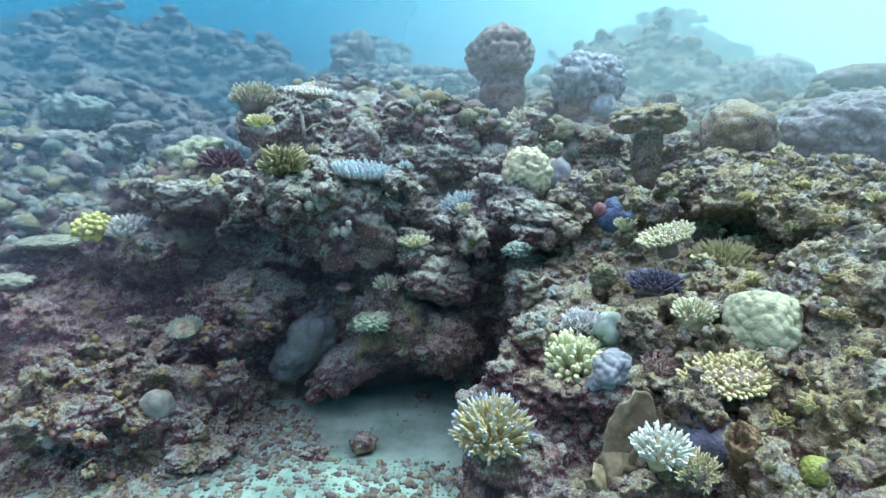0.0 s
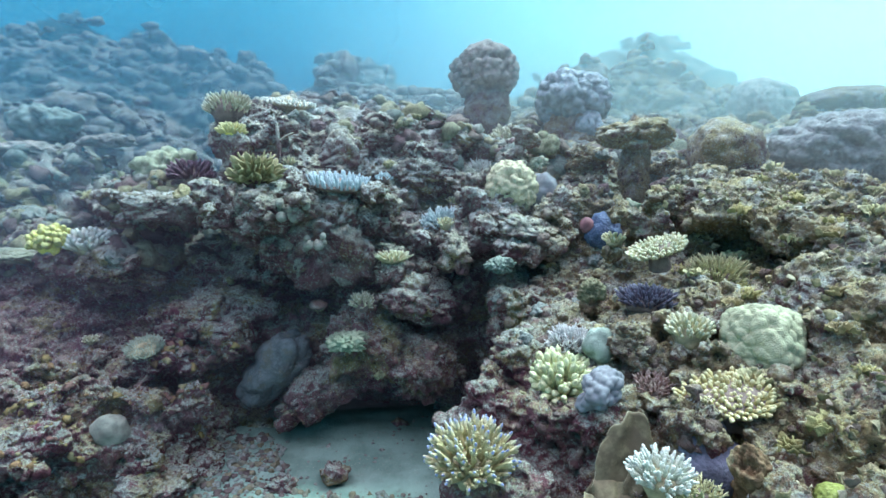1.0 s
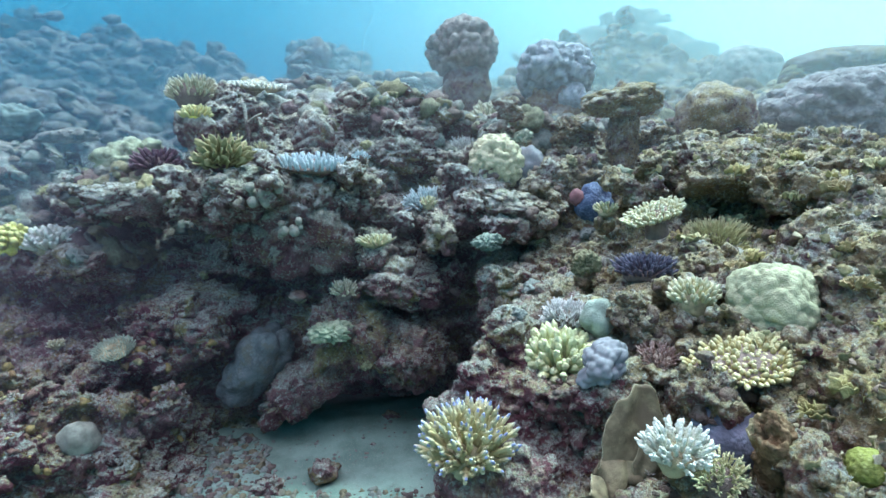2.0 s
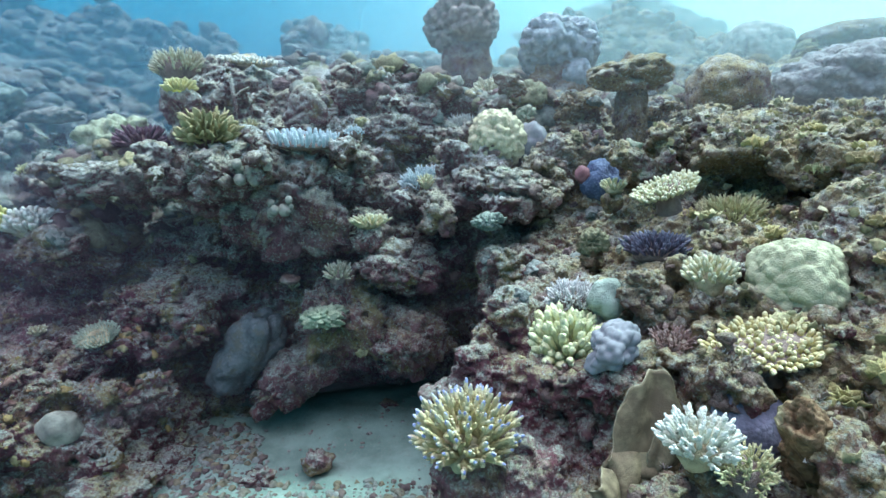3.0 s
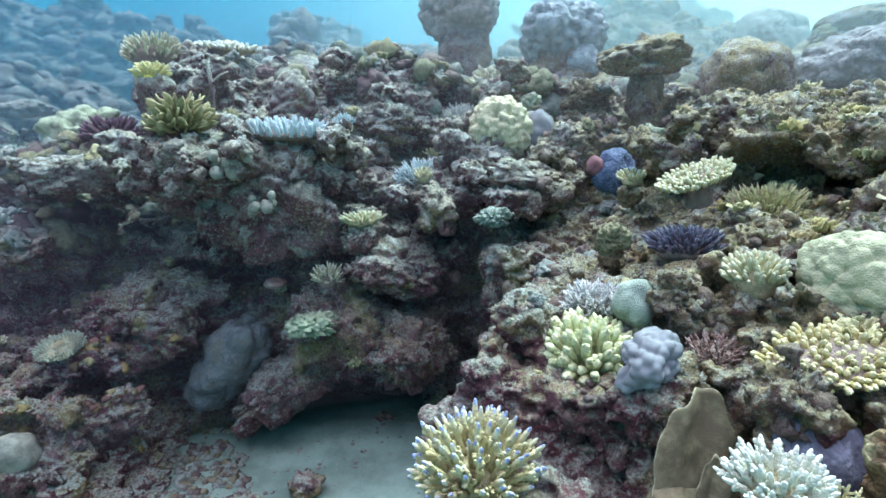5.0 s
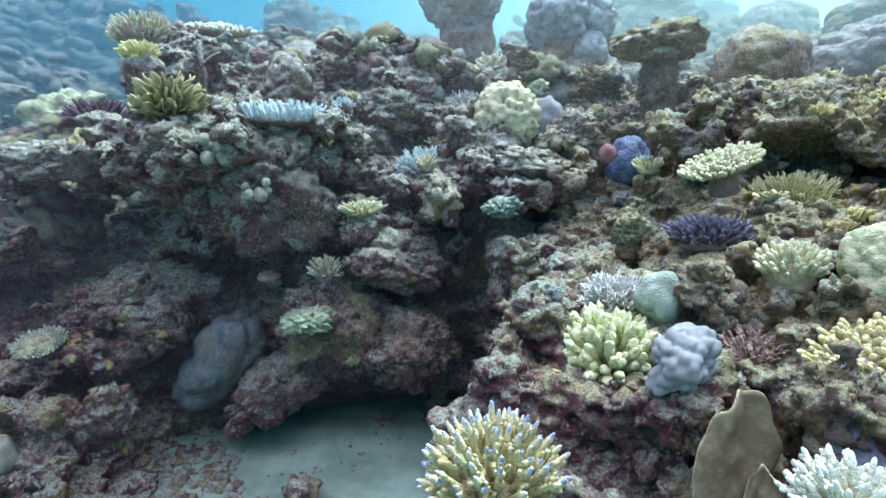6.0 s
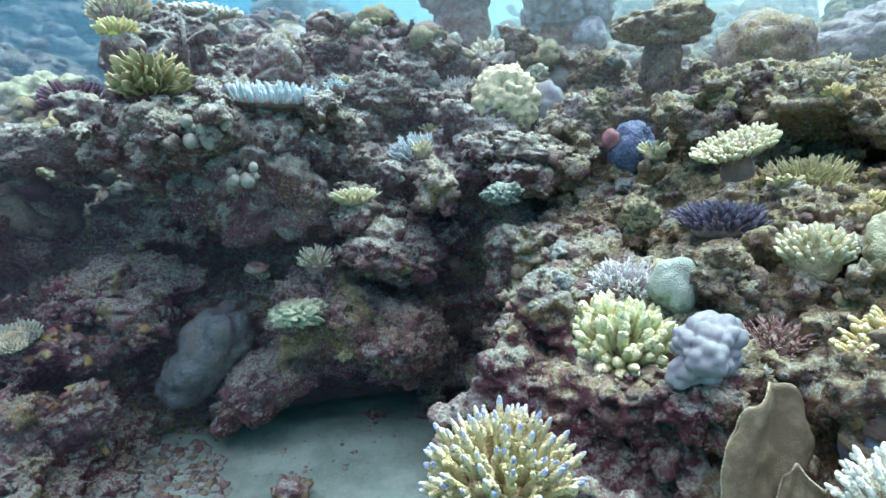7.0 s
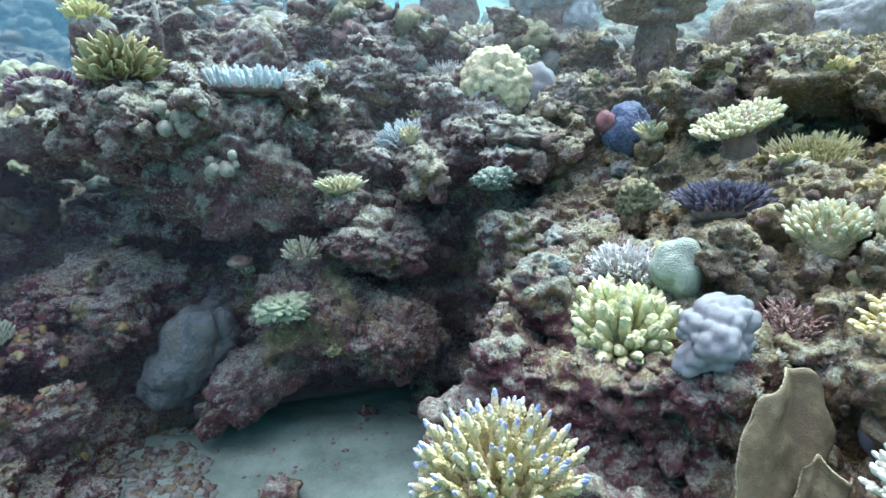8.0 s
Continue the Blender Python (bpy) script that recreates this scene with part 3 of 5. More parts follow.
def bush_coral(name, at, reach, height, count, width, meshes, foot_material, label, seed=1, cap=100, group="", tilt=(0, 0, 0), core=0.5, tip=None, rise=0.6):
    """A rounded colony whose branches spread from a foot to a dome."""
    ob = thing(name, at, label, "coral", group, tilt)
    rng = random.Random(seed)
    v, f = lump((reach * core * 1.15, reach * core * 1.15, height * core), 3, seed, 2.5, 0.2, 0.2, 0.05)
    v = v + np.array((0, 0, height * core * 0.15), np.float32)
    part("foot", (v, f), foot_material, ob)
    for k in range(count):
        u = (k + 0.5) / count
        polar = math.acos(1 - u * (1 - math.cos(radians(cap)))) + rng.uniform(-0.09, 0.09)
        a = k * 2.39996 + rng.uniform(-0.2, 0.2)
        d = Vector((math.sin(polar) * math.cos(a), math.sin(polar) * math.sin(a), math.cos(polar)))
        far = Vector((d.x * reach, d.y * reach, d.z * height)) * rng.uniform(0.84, 1.08)
        base = Vector((d.x * reach * core, d.y * reach * core, max(d.z, 0.0) * height * core * 0.7 + height * 0.06))
        way = far - base
        way.z += 0.45 * reach * math.sin(polar) * rise
        ln = max(way.length, 0.4 * reach)
        b = part("branch", meshes[k % len(meshes)], None, ob, m=stand(base, way, width * rng.uniform(0.85, 1.15), ln, rng.uniform(0, 6.28)))
        if tip is not None:
            part("tip", tip[k % len(tip)], None, b)
    return ob


def table_coral(name, at, reach, count, length, width, meshes, foot_material, label, seed=1, tilt=(0, 0, 0), thick=0.03, oval=1.0, stalk=0.08, lean=0.5, group=""):
    """A plate on a stalk, set with upright fingers."""
    ob = thing(name, at, label, "coral", group, tilt)
    rng = random.Random(seed)
    v, f = lump((reach * 0.93, reach * 0.93 * oval, thick), 4, seed, 3.0, 0.10, 0.16, 0.03)
    part("plate", (v, f), foot_material, ob)
    part("stalk", tube([(0, 0, -stalk - 0.06), (0, 0, -stalk * 0.5), (0, 0, -thick * 0.3)], [reach * 0.42, reach * 0.34, reach * 0.62], 12), foot_material, ob)
    for k in range(count):
        r = math.sqrt((k + 0.5) / count)
        a = k * 2.39996
        x, y = r * math.cos(a), r * math.sin(a)
        d = Vector((x * lean * 1.6 * r, y * lean * 1.6 * r, 1.0)) + Vector((rng.uniform(-0.15, 0.15), rng.uniform(-0.15, 0.15), 0))
        p = Vector((x * reach, y * reach * oval, thick * 0.3 * (1 - r)))
        part("branch", meshes[k % len(meshes)], None, ob, m=stand(p, d, width * rng.uniform(0.85, 1.15), length * rng.uniform(0.6, 1.25), rng.uniform(0, 6.28)))
    return ob


def head(name, at, size, material, label, category="coral", level=5, seed=1, cell=3.0, depth=0.18, wob=0.15, rough=0.0, tilt=(0, 0, 0), group=""):
    """A massive coral head or a boulder as one mesh."""
    me = mesh_of(name, *lump(size, level, seed, cell, depth, wob, rough))
    me.materials.append(material)
    ob = new(name, me)
    ob.matrix_world = pose(*at, *tilt)
    return tagged(ob, label, category, group)


def ruffle(width, height, wave, fold, thick, seed, n=28, curl=0.0):
    """A ruffled leaf with thickness, standing on its narrower foot; waves grow towards the rim."""
    rng = random.Random(seed)
    ph = [rng.uniform(0, 6.28) for _ in range(4)]

    def spot(u, v):
        rim = 1 - 0.32 * abs(u) ** 3 + 0.035 * math.sin(4 * u + ph[0]) + 0.012 * math.sin(9 * u + ph[1])
        x = u * width * (0.36 + 0.58 * v + 0.10 * math.sin(6 * v + ph[2])) + 0.10 * width * math.sin(4 * v + ph[1])
        y = fold * (abs(u) ** 1.3) * v + wave * v * v * math.sin(4.2 * u + ph[2]) + 0.4 * wave * v * math.sin(9 * u + ph[3]) - curl * v * v
        return Vector((x, y + 0.002 * math.sin(v * 85 + 7 * math.cos(2.5 * u)), v * height * rim))

    grid = [spot(j / n * 2 - 1, i / n) + Vector((0, thick * (1.1 - 0.7 * i / n) if layer else 0, 0)) for layer in (0, 1) for i in range(n + 1) for j in range(n + 1)]
    m = n + 1
    f = []
    for i in range(n):
        for j in range(n):
            a = i * m + j
            f.append((a, a + 1, a + m + 1, a + m))
            b = a + m * m
            f.append((b, b + m, b + m + 1, b + 1))
    for k in range(n):
        for a, b in ((k, k + 1), (n * m + k + 1, n * m + k), (k * m + m, k * m), (k * m + n, k * m + m + n)):
            f.append((b, a, a + m * m, b + m * m))
    edge = [spot(-1, 0.55 + 0.15 * k) for k in range(3)] + [spot(k / 14 - 1, 1) for k in range(29)] + [spot(1, 0.85 - 0.15 * k) for k in range(3)]
    return (np.array(grid, np.float32), np.array(f, np.int32)), edge


# tissue and branch materials
CREAM_FOOT = coral_material("tan_coral_foot", (0.36, 0.31, 0.19))
DARK_FOOT = coral_material("dark_coral_foot", (0.20, 0.15, 0.13))
PALE_BLUE = branch_tint("pale_blue_branch", (0.24, 0.29, 0.31), (0.42, 0.51, 0.54), (0.62, 0.70, 0.73))
BLUE_TIPPED = branch_tint("blue_tipped_branch", (0.33, 0.25, 0.11), (0.54, 0.48, 0.26), (0.64, 0.63, 0.46))
TIP_BLUE = coral_material("blue_growing_tip", (0.33, 0.39, 0.64))
LEMON = branch_tint("lemon_cream_branch", (0.38, 0.35, 0.15), (0.54, 0.54, 0.29), (0.68, 0.70, 0.44), 110)
CREAM = branch_tint("cream_branch", (0.32, 0.29, 0.16), (0.50, 0.47, 0.28), (0.70, 0.69, 0.51))
WHITE = branch_tint("white_branch", (0.40, 0.39, 0.30), (0.54, 0.55, 0.46), (0.74, 0.76, 0.70))
MUSTARD = branch_tint("mustard_branch", (0.20, 0.16, 0.07), (0.40, 0.34, 0.15), (0.66, 0.61, 0.37))
OLIVE = branch_tint("olive_branch", (0.22, 0.20, 0.10), (0.46, 0.43, 0.23), (0.62, 0.59, 0.36))
VIOLET = branch_tint("violet_branch", (0.075, 0.055, 0.085), (0.11, 0.095, 0.13), (0.22, 0.22, 0.29))
LILAC = branch_tint("lilac_white_branch", (0.34, 0.32, 0.32), (0.52, 0.51, 0.50), (0.70, 0.70, 0.68))
TAN = branch_tint("tan_branch", (0.22, 0.20, 0.13), (0.42, 0.40, 0.28), (0.64, 0.62, 0.48))
GREEN_DOME = coral_material("grey_green_massive_coral", (0.36, 0.37, 0.235), None, 130, 0.003, 0.2)
MAUVE_LOBE = coral_material("mauve_grey_massive_coral", (0.19, 0.20, 0.215), None, 260, 0.0007, 0.18)
CREAM_DOME = coral_material("cream_massive_coral", (0.46, 0.43, 0.28), (0.56, 0.54, 0.38), 70, 0.004, 0.25)
BLUE_LUMP = coral_material("dark_blue_coral", (0.07, 0.10, 0.17), (0.14, 0.18, 0.27), 60, 0.005, 0.3)
PINK = coral_material("pink_crust", (0.22, 0.11, 0.12), None, 90, 0.003, 0.3)
SLATE = coral_material("slate_grey_coral", (0.105, 0.125, 0.13), (0.14, 0.16, 0.165), 40, 0.006, 0.35, (0.12, 0.115, 0.085))
PURPLE_SPONGE = coral_material("purple_sponge", (0.15, 0.155, 0.21), None, 60, 0.004, 0.3)
YELLOW_CORAL = coral_material("yellow_coral", (0.70, 0.62, 0.12), (0.82, 0.76, 0.28), 60, 0.005, 0.3)
YELLOW_GREEN = coral_material("yellow_green_coral_tissue", (0.18, 0.20, 0.045), (0.26, 0.28, 0.09), 60, 0.006, 0.35)
RUST = coral_material("rust_brown_sponge", (0.16, 0.105, 0.055), None, 60, 0.008, 0.4, (0.33, 0.30, 0.17))
LEAF = coral_material("grey_brown_leaf_coral", (0.18, 0.15, 0.09), None, 220, 0.0012, 0.45, (0.11, 0.085, 0.055))
LEAF_RIM = coral_material("pale_leaf_rim", (0.30, 0.27, 0.18))
OLIVE_SPONGE = coral_material("olive_green_sponge", (0.16, 0.15, 0.085), (0.24, 0.23, 0.15), 60, 0.006, 0.35)
PALE_SOFT = coral_material("pale_green_soft_coral", (0.25, 0.30, 0.20), (0.35, 0.40, 0.29), 80, 0.005, 0.25)
HAZY_HEAD = coral_material("weathered_massive_coral", (0.29, 0.27, 0.245), (0.36, 0.35, 0.32), 14, 0.03, 0.3)
BLUE_HEAD = coral_material("blue_grey_massive_coral", (0.27, 0.33, 0.36), (0.40, 0.46, 0.48), 14, 0.03, 0.3)

# branch kinds
F_FRONT = finger_set("blue_tipped", BLUE_TIPPED, r0=0.43, r1=0.26, nubs=20, sides=9, nub_size=0.36, twigs=3, aspect=4.4, bend=0.02)
F_TABLE = finger_set("table_finger", PALE_BLUE, r0=0.5, r1=0.36, sides=6, nubs=6, nub_size=0.18)
F_LEMON = []
for k in range(6):
    me = mesh_of("lemon_finger", *knobby_finger(k * 7 + 3))
    me.materials.append(LEMON)
    F_LEMON.append(me)
F_CREAM = finger_set("cream_finger", CREAM, r0=0.5, r1=0.40, sides=6, nubs=5, nub_size=0.16)
F_WHITE = finger_set("white_finger", WHITE, r0=0.46, r1=0.36, rings=4, sides=6, twigs=3, aspect=3.4)
F_MUST = finger_set("mustard_finger", MUSTARD, r0=0.5, r1=0.42, sides=6, nubs=5, nub_size=0.16)
F_OLIVE = finger_set("olive_finger", OLIVE, r0=0.34, r1=0.24, rings=5, sides=5, twigs=4, bend=0.2, aspect=5.0)
F_VIOLET = finger_set("violet_finger", VIOLET, r0=0.46, r1=0.32, sides=6, nubs=5, nub_size=0.2, twigs=1)
F_LILAC = finger_set("lilac_finger", LILAC, r0=0.30, r1=0.22, rings=5, sides=5, twigs=5, bend=0.2, aspect=4.5)
F_TAN = finger_set("tan_finger", TAN, r0=0.46, r1=0.38, rings=4, sides=6, twigs=2, aspect=3.0)
F_PALE = finger_set("pale_bush_finger", PALE_BLUE, r0=0.40, r1=0.30, rings=4, sides=5, twigs=3, aspect=4.0)
F_LILAC_STUB = finger_set("white_stub", WHITE, r0=0.5, r1=0.42, rings=3, sides=6, nubs=4, nub_size=0.18)
LEATHER = branch_tint("leather_lobe", (0.13, 0.105, 0.05), (0.26, 0.225, 0.11), (0.40, 0.36, 0.20))
BROWN = branch_tint("brown_pink_branch", (0.12, 0.07, 0.06), (0.25, 0.16, 0.14), (0.42, 0.33, 0.30))
F_BROWN = finger_set("brown_finger", BROWN, r0=0.36, r1=0.26, rings=4, sides=5, twigs=4, bend=0.2, aspect=4.5)
TIPS = []
for k in range(3):
    tip_v, tip_f = tube([(0, 0, 0.91), (0, 0, 0.96), (0, 0, 1.0)], [0.062, 0.054, 0.034], 8)
    me = mesh_of("tip", tip_v * np.array((4.4, 4.4, 1), np.float32), tip_f)
    me.materials.append(TIP_BLUE)
    TIPS.append(me)

# ---- corals of the near flank ----
bush_coral("branching_coral", (0.24, 2.50, 0.18), 0.215, 0.235, 112, 0.025, F_FRONT, CREAM_FOOT, "cream branching coral with blue-tipped fingers above the sand pocket", 3, 98, tip=TIPS, core=0.42)
bush_coral("cauliflower_coral", (0.75, 2.95, 0.36), 0.19, 0.205, 190, 0.0225, F_LEMON, CREAM_FOOT, "lemon-cream cauliflower coral with thick knobby fingers", 5, 118, core=0.5)
head("lobed_coral", (0.825, 2.58, 0.535), (0.098, 0.078, 0.066), MAUVE_LOBE, "mauve-grey lobed coral of smooth rounded knobs", level=5, seed=34, cell=3.1, depth=0.58, wob=0.35, tilt=(0, -30, 0))
bush_coral("branching_coral", (0.86, 1.98, 0.44), 0.125, 0.11, 85, 0.017, F_WHITE, CREAM_FOOT, "white forked branching coral cushion beside a leaf coral", 7, 92, core=0.5)
table_coral("table_coral", (1.35, 2.44, 0.555), 0.20, 190, 0.050, 0.022, F_MUST, DARK_FOOT, "mustard-yellow table coral with pale-tipped stubby fingers", 9, (14, -8, 0), 0.04, 0.66, 0.06, 0.9)
head("massive_coral", (1.63, 2.72, 0.70), (0.175, 0.165, 0.205), GREEN_DOME, "grey-green massive coral head with a dimpled surface", level=6, seed=36, cell=4.6, depth=0.17, wob=0.22, rough=0.022)
bush_coral("branching_coral", (1.35, 2.86, 0.70), 0.12, 0.115, 110, 0.019, F_CREAM, CREAM_FOOT, "cream cushion of short upright coral fingers", 11, 88, core=0.6)
head("massive_coral", (0.945, 2.97, 0.62), (0.08, 0.075, 0.10), coral_material("pale_green_massive_coral", (0.30, 0.36, 0.30)), "pale green smooth coral knob", level=4, seed=9, cell=2.0, depth=0.3, wob=0.25)
bush_coral("lace_coral", (0.82, 3.12, 0.54), 0.14, 0.13, 100, 0.018, F_LILAC, DARK_FOOT, "lilac-white finely branched lace coral", 13, 95)
bush_coral("branching_coral", (1.33, 3.36, 0.72), 0.19, 0.11, 150, 0.019, F_VIOLET, DARK_FOOT, "dark violet branching coral with paler tips", 15, 92, core=0.55)
bush_coral("branching_coral", (1.82, 3.52, 0.83), 0.21, 0.17, 210, 0.015, F_OLIVE, DARK_FOOT, "olive bushy coral of thin antler branches", 17, 98)
table_coral("table_coral", (1.37, 3.36, 1.06), 0.155, 180, 0.046, 0.019, F_CREAM, DARK_FOOT, "bright cream table coral with upright finger tips", 19, (14, -18, 0), 0.035, 0.62, 0.06, 0.8)
head("sponge", (1.22, 2.36, 0.33), (0.14, 0.12, 0.15), PURPLE_SPONGE, "slate-purple smooth sponge swelling between rocks", "sponge", 4, 12, 1.6, 0.25, 0.3)
head("sponge", (1.31, 2.14, 0.28), (0.06, 0.075, 0.23), RUST, "rust-brown crusted sponge column with an olive crest", "sponge", 5, 14, 3.2, 0.35, 0.4, 0.22, (24, -26, 0))
head("brain_coral", (1.43, 1.90, 0.42), (0.064, 0.06, 0.06), YELLOW_GREEN, "small yellow-green brain coral", level=4, seed=15, cell=6.0, depth=0.2)
head("sponge", (1.03, 3.50, 0.78), (0.07, 0.07, 0.06), OLIVE_SPONGE, "yellow-green lumpy sponge on the slope", "sponge", 5, 16, 4.0, 0.4, 0.5, 0.18)
head("coral_slab", (1.56, 3.46, 0.75), (0.17, 0.13, 0.06), coral_material("grey_slab_coral", (0.22, 0.21, 0.175), (0.30, 0.29, 0.25), 50, 0.006, 0.35), "grey dusty slab of massive coral", level=5, seed=18, cell=3.0, depth=0.3, wob=0.3, rough=0.1)


def fan(width, height, lobes, fold, thick, seed, rows=26, cols=52):
    """A leaf with a rounded, lobed outline spreading from its foot, folded along its rays, ridged along its growth."""
    rng = random.Random(seed)
    ph = [rng.uniform(0, 6.28) for _ in range(5)]

    def spot(r, a):
        reach = 1 + lobes * math.sin(3.1 * a + ph[0]) + 0.5 * lobes * math.sin(6.7 * a + ph[1]) + 0.16 * lobes * math.sin(15 * a + ph[2])
        side, rise = math.sin(a), math.cos(a)
        x = r * reach * math.copysign(abs(side) ** 0.95, side) * width
        z = r * reach * (math.copysign(abs(rise) ** 0.75, rise) * 0.78 + 0.22) * height
        y = fold * r * (math.sin(2.3 * a + ph[3]) * 0.7 + 0.5 * math.sin(5.2 * a + ph[4])) + 0.25 * fold * math.sin(5.5 * r + ph[0]) - 0.05 * height * max(r - 0.75, 0) * 4
        return Vector((x, y + 0.0022 * math.sin(r * 60 + 2 * math.sin(3 * a)) + 0.0015 * math.sin(40 * a), z))

    m = cols + 1
    angle = [-1.9 + 3.8 * j / cols for j in range(m)]
    grid = [spot(0.03 + 0.97 * i / rows, a) + Vector((0, thick * (1.1 - 0.6 * i / rows) * layer, 0)) for layer in (0, 1) for i in range(rows + 1) for a in angle]
    q = np.arange((rows + 1) * m).reshape(rows + 1, m)
    w = q + (rows + 1) * m
    front = np.stack([q[:-1, :-1], q[:-1, 1:], q[1:, 1:], q[1:, :-1]], -1).reshape(-1, 4)
    back = np.stack([w[:-1, :-1], w[1:, :-1], w[1:, 1:], w[:-1, 1:]], -1).reshape(-1, 4)
    ring = np.concatenate([q[:, 0], q[-1, 1:], q[::-1, -1][1:], q[0, ::-1][1:]])
    edge = np.stack([ring[:-1], ring[1:], ring[1:] + (rows + 1) * m, ring[:-1] + (rows + 1) * m], -1)
    return (np.array(grid, np.float32), np.concatenate([front, back, edge]).astype(np.int32)), [spot(1.0, a) for a in angle]


def blade(width, height, fold, thick, seed, n=30):
    """An upright plate that leans from a narrow foot to a broad shoulder and a rounded, notched top, ridged across its growth."""
    rng = random.Random(seed)
    ph = [rng.uniform(0, 6.28) for _ in range(5)]

    def spot(u, v):
        half = 0.5 + 0.5 * math.sin(2.5 * v) + 0.05 * math.sin(11 * v + ph[0])
        top = 0.05 * math.sin(3 * u + ph[1]) + 0.03 * math.sin(8 * u + ph[2]) - 0.20 * abs(u) ** 3.5
        x = width * (-0.95 * (1 - v) ** 2.2 + u * half + 0.03 * math.sin(17 * v + 2 * u))
        y = fold * v * (math.sin(2.6 * u + ph[3]) + 0.4 * math.sin(6 * u + ph[4])) + fold * 1.2 * u * u * v - 0.25 * fold * math.sin(5 * v)
        return Vector((x, y + 0.0012 * math.sin(75 * v + 9 * u * u), height * (v + top * v * v)))

    m = n + 1
    grid = [spot(j / n * 2 - 1, i / n) + Vector((0, thick * (1.1 - 0.6 * i / n) * layer, 0)) for layer in (0, 1) for i in range(m) for j in range(m)]
    q = np.arange(m * m).reshape(m, m)
    w = q + m * m
    front = np.stack([q[:-1, :-1], q[:-1, 1:], q[1:, 1:], q[1:, :-1]], -1).reshape(-1, 4)
    back = np.stack([w[:-1, :-1], w[1:, :-1], w[1:, 1:], w[:-1, 1:]], -1).reshape(-1, 4)
    ring = np.concatenate([q[:, 0], q[-1, 1:], q[::-1, -1][1:], q[0, ::-1][1:]])
    side = np.stack([ring[:-1], ring[1:], ring[1:] + m * m, ring[:-1] + m * m], -1)
    rim = [spot(-1, 0.2 + 0.1 * k) for k in range(8)] + [spot(k / 12 - 1, 1) for k in range(25)] + [spot(1, 0.9 - 0.1 * k) for k in range(8)]
    return (np.array(grid, np.float32), np.concatenate([front, back, side]).astype(np.int32)), rim


def leaf_coral():
    ob = thing("leaf_coral", (0.90, 2.38, 0.17), "grey-brown leaf coral of upright folded blades with pale rims", "coral")
    for width, height, fold, seed, m in (
        (0.122, 0.325, 0.026, 4, pose(0.0, -0.03, 0.0, -6, 2, 4)),
        (0.052, 0.165, 0.030, 11, pose(0.02, -0.085, -0.01, 8, 4, -16)),
        (0.085, 0.150, 0.024, 8, pose(-0.07, -0.11, -0.04, -38, -34, 10)),
        (0.060, 0.110, 0.024, 13, pose(-0.14, -0.13, -0.06, -20, -50, 24)),
    ):
        leaf, edge = blade(width, height, fold, 0.011, seed)
        plate = part("blade", leaf, LEAF, ob, m=m)
        part("rim", tube([p + Vector((0, 0.005, 0)) for p in edge], [0.0026] * len(edge), 6), LEAF_RIM, plate, "pale growing rim")
    part("foot", lump((0.12, 0.09, 0.06), 3, 5, 3, 0.2), LEAF, ob)


leaf_coral()

# ---- corals of the scarp and the crest ----
table_coral("table_coral", (-0.63, 4.40, 1.36), 0.215, 120, 0.085, 0.024, F_TABLE, DARK_FOOT, "pale blue table coral with upright pointed fingers", 21, (6, 4, 0), 0.035, 0.8, 0.09, 0.22)
bush_coral("branching_coral", (0.15, 4.85, 1.00), 0.19, 0.17, 90, 0.02, F_PALE, DARK_FOOT, "blue-white fan of fine coral branches", 23, 85, tilt=(8, -12, 0))
head("massive_coral", (0.70, 4.68, 1.36), (0.18, 0.17, 0.19), CREAM_DOME, "cream massive coral dome with rounded knobs", level=5, seed=21, cell=4.6, depth=0.5)
bush_coral("branching_coral", (0.50, 5.37, 1.40), 0.19, 0.18, 80, 0.02, F_LILAC, DARK_FOOT, "pale round bush of thin coral branches", 25, 95)
bush_coral("branching_coral", (0.82, 5.90, 1.72), 0.20, 0.20, 50, 0.04, F_TAN, DARK_FOOT, "tan bush of thick coral fingers", 27, 90)
head("star_coral", (1.33, 4.25, 1.05), (0.125, 0.11, 0.15), BLUE_LUMP, "dark blue knobbly star coral", level=4, seed=22, cell=5.0, depth=0.25)
head("sponge", (1.20, 4.24, 1.10), (0.05, 0.05, 0.06), PINK, "pink-red crusted knob beside a blue coral", "sponge", 3, 23)
bush_coral("branching_coral", (1.30, 3.92, 1.02), 0.09, 0.07, 30, 0.018, F_CREAM, CREAM_FOOT, "small cream coral tuft", 29, 85)
bush_coral("branching_coral", (-0.23, 4.38, 0.80), 0.15, 0.06, 60, 0.018, F_CREAM, CREAM_FOOT, "low cream-white coral patch on a ledge", 31, 88)
bush_coral("branching_coral", (-0.46, 4.36, 0.44), 0.11, 0.12, 80, 0.015, F_TAN, DARK_FOOT, "small pale green coral bush under the ledge", 33, 95)
head("soft_coral", (-0.57, 4.22, 0.21), (0.125, 0.09, 0.06), PALE_SOFT, "pale yellow-green lumpy soft coral", level=5, seed=24, cell=6.0, depth=0.8, wob=0.6, rough=0.30)
head("soft_coral", (0.53, 3.93, 0.85), (0.08, 0.07, 0.045), coral_material("mint_soft_coral", (0.14, 0.18, 0.15), (0.27, 0.32, 0.27), 60), "mint-green coral crust knob", level=5, seed=25, cell=5.0, depth=0.7, wob=0.5, rough=0.30)
head("massive_coral", (0.19, 4.72, 0.92), (0.11, 0.10, 0.09), ROCK, "grey round knob of dead coral", level=4, seed=26, cell=4.0, depth=0.15, rough=0.05)
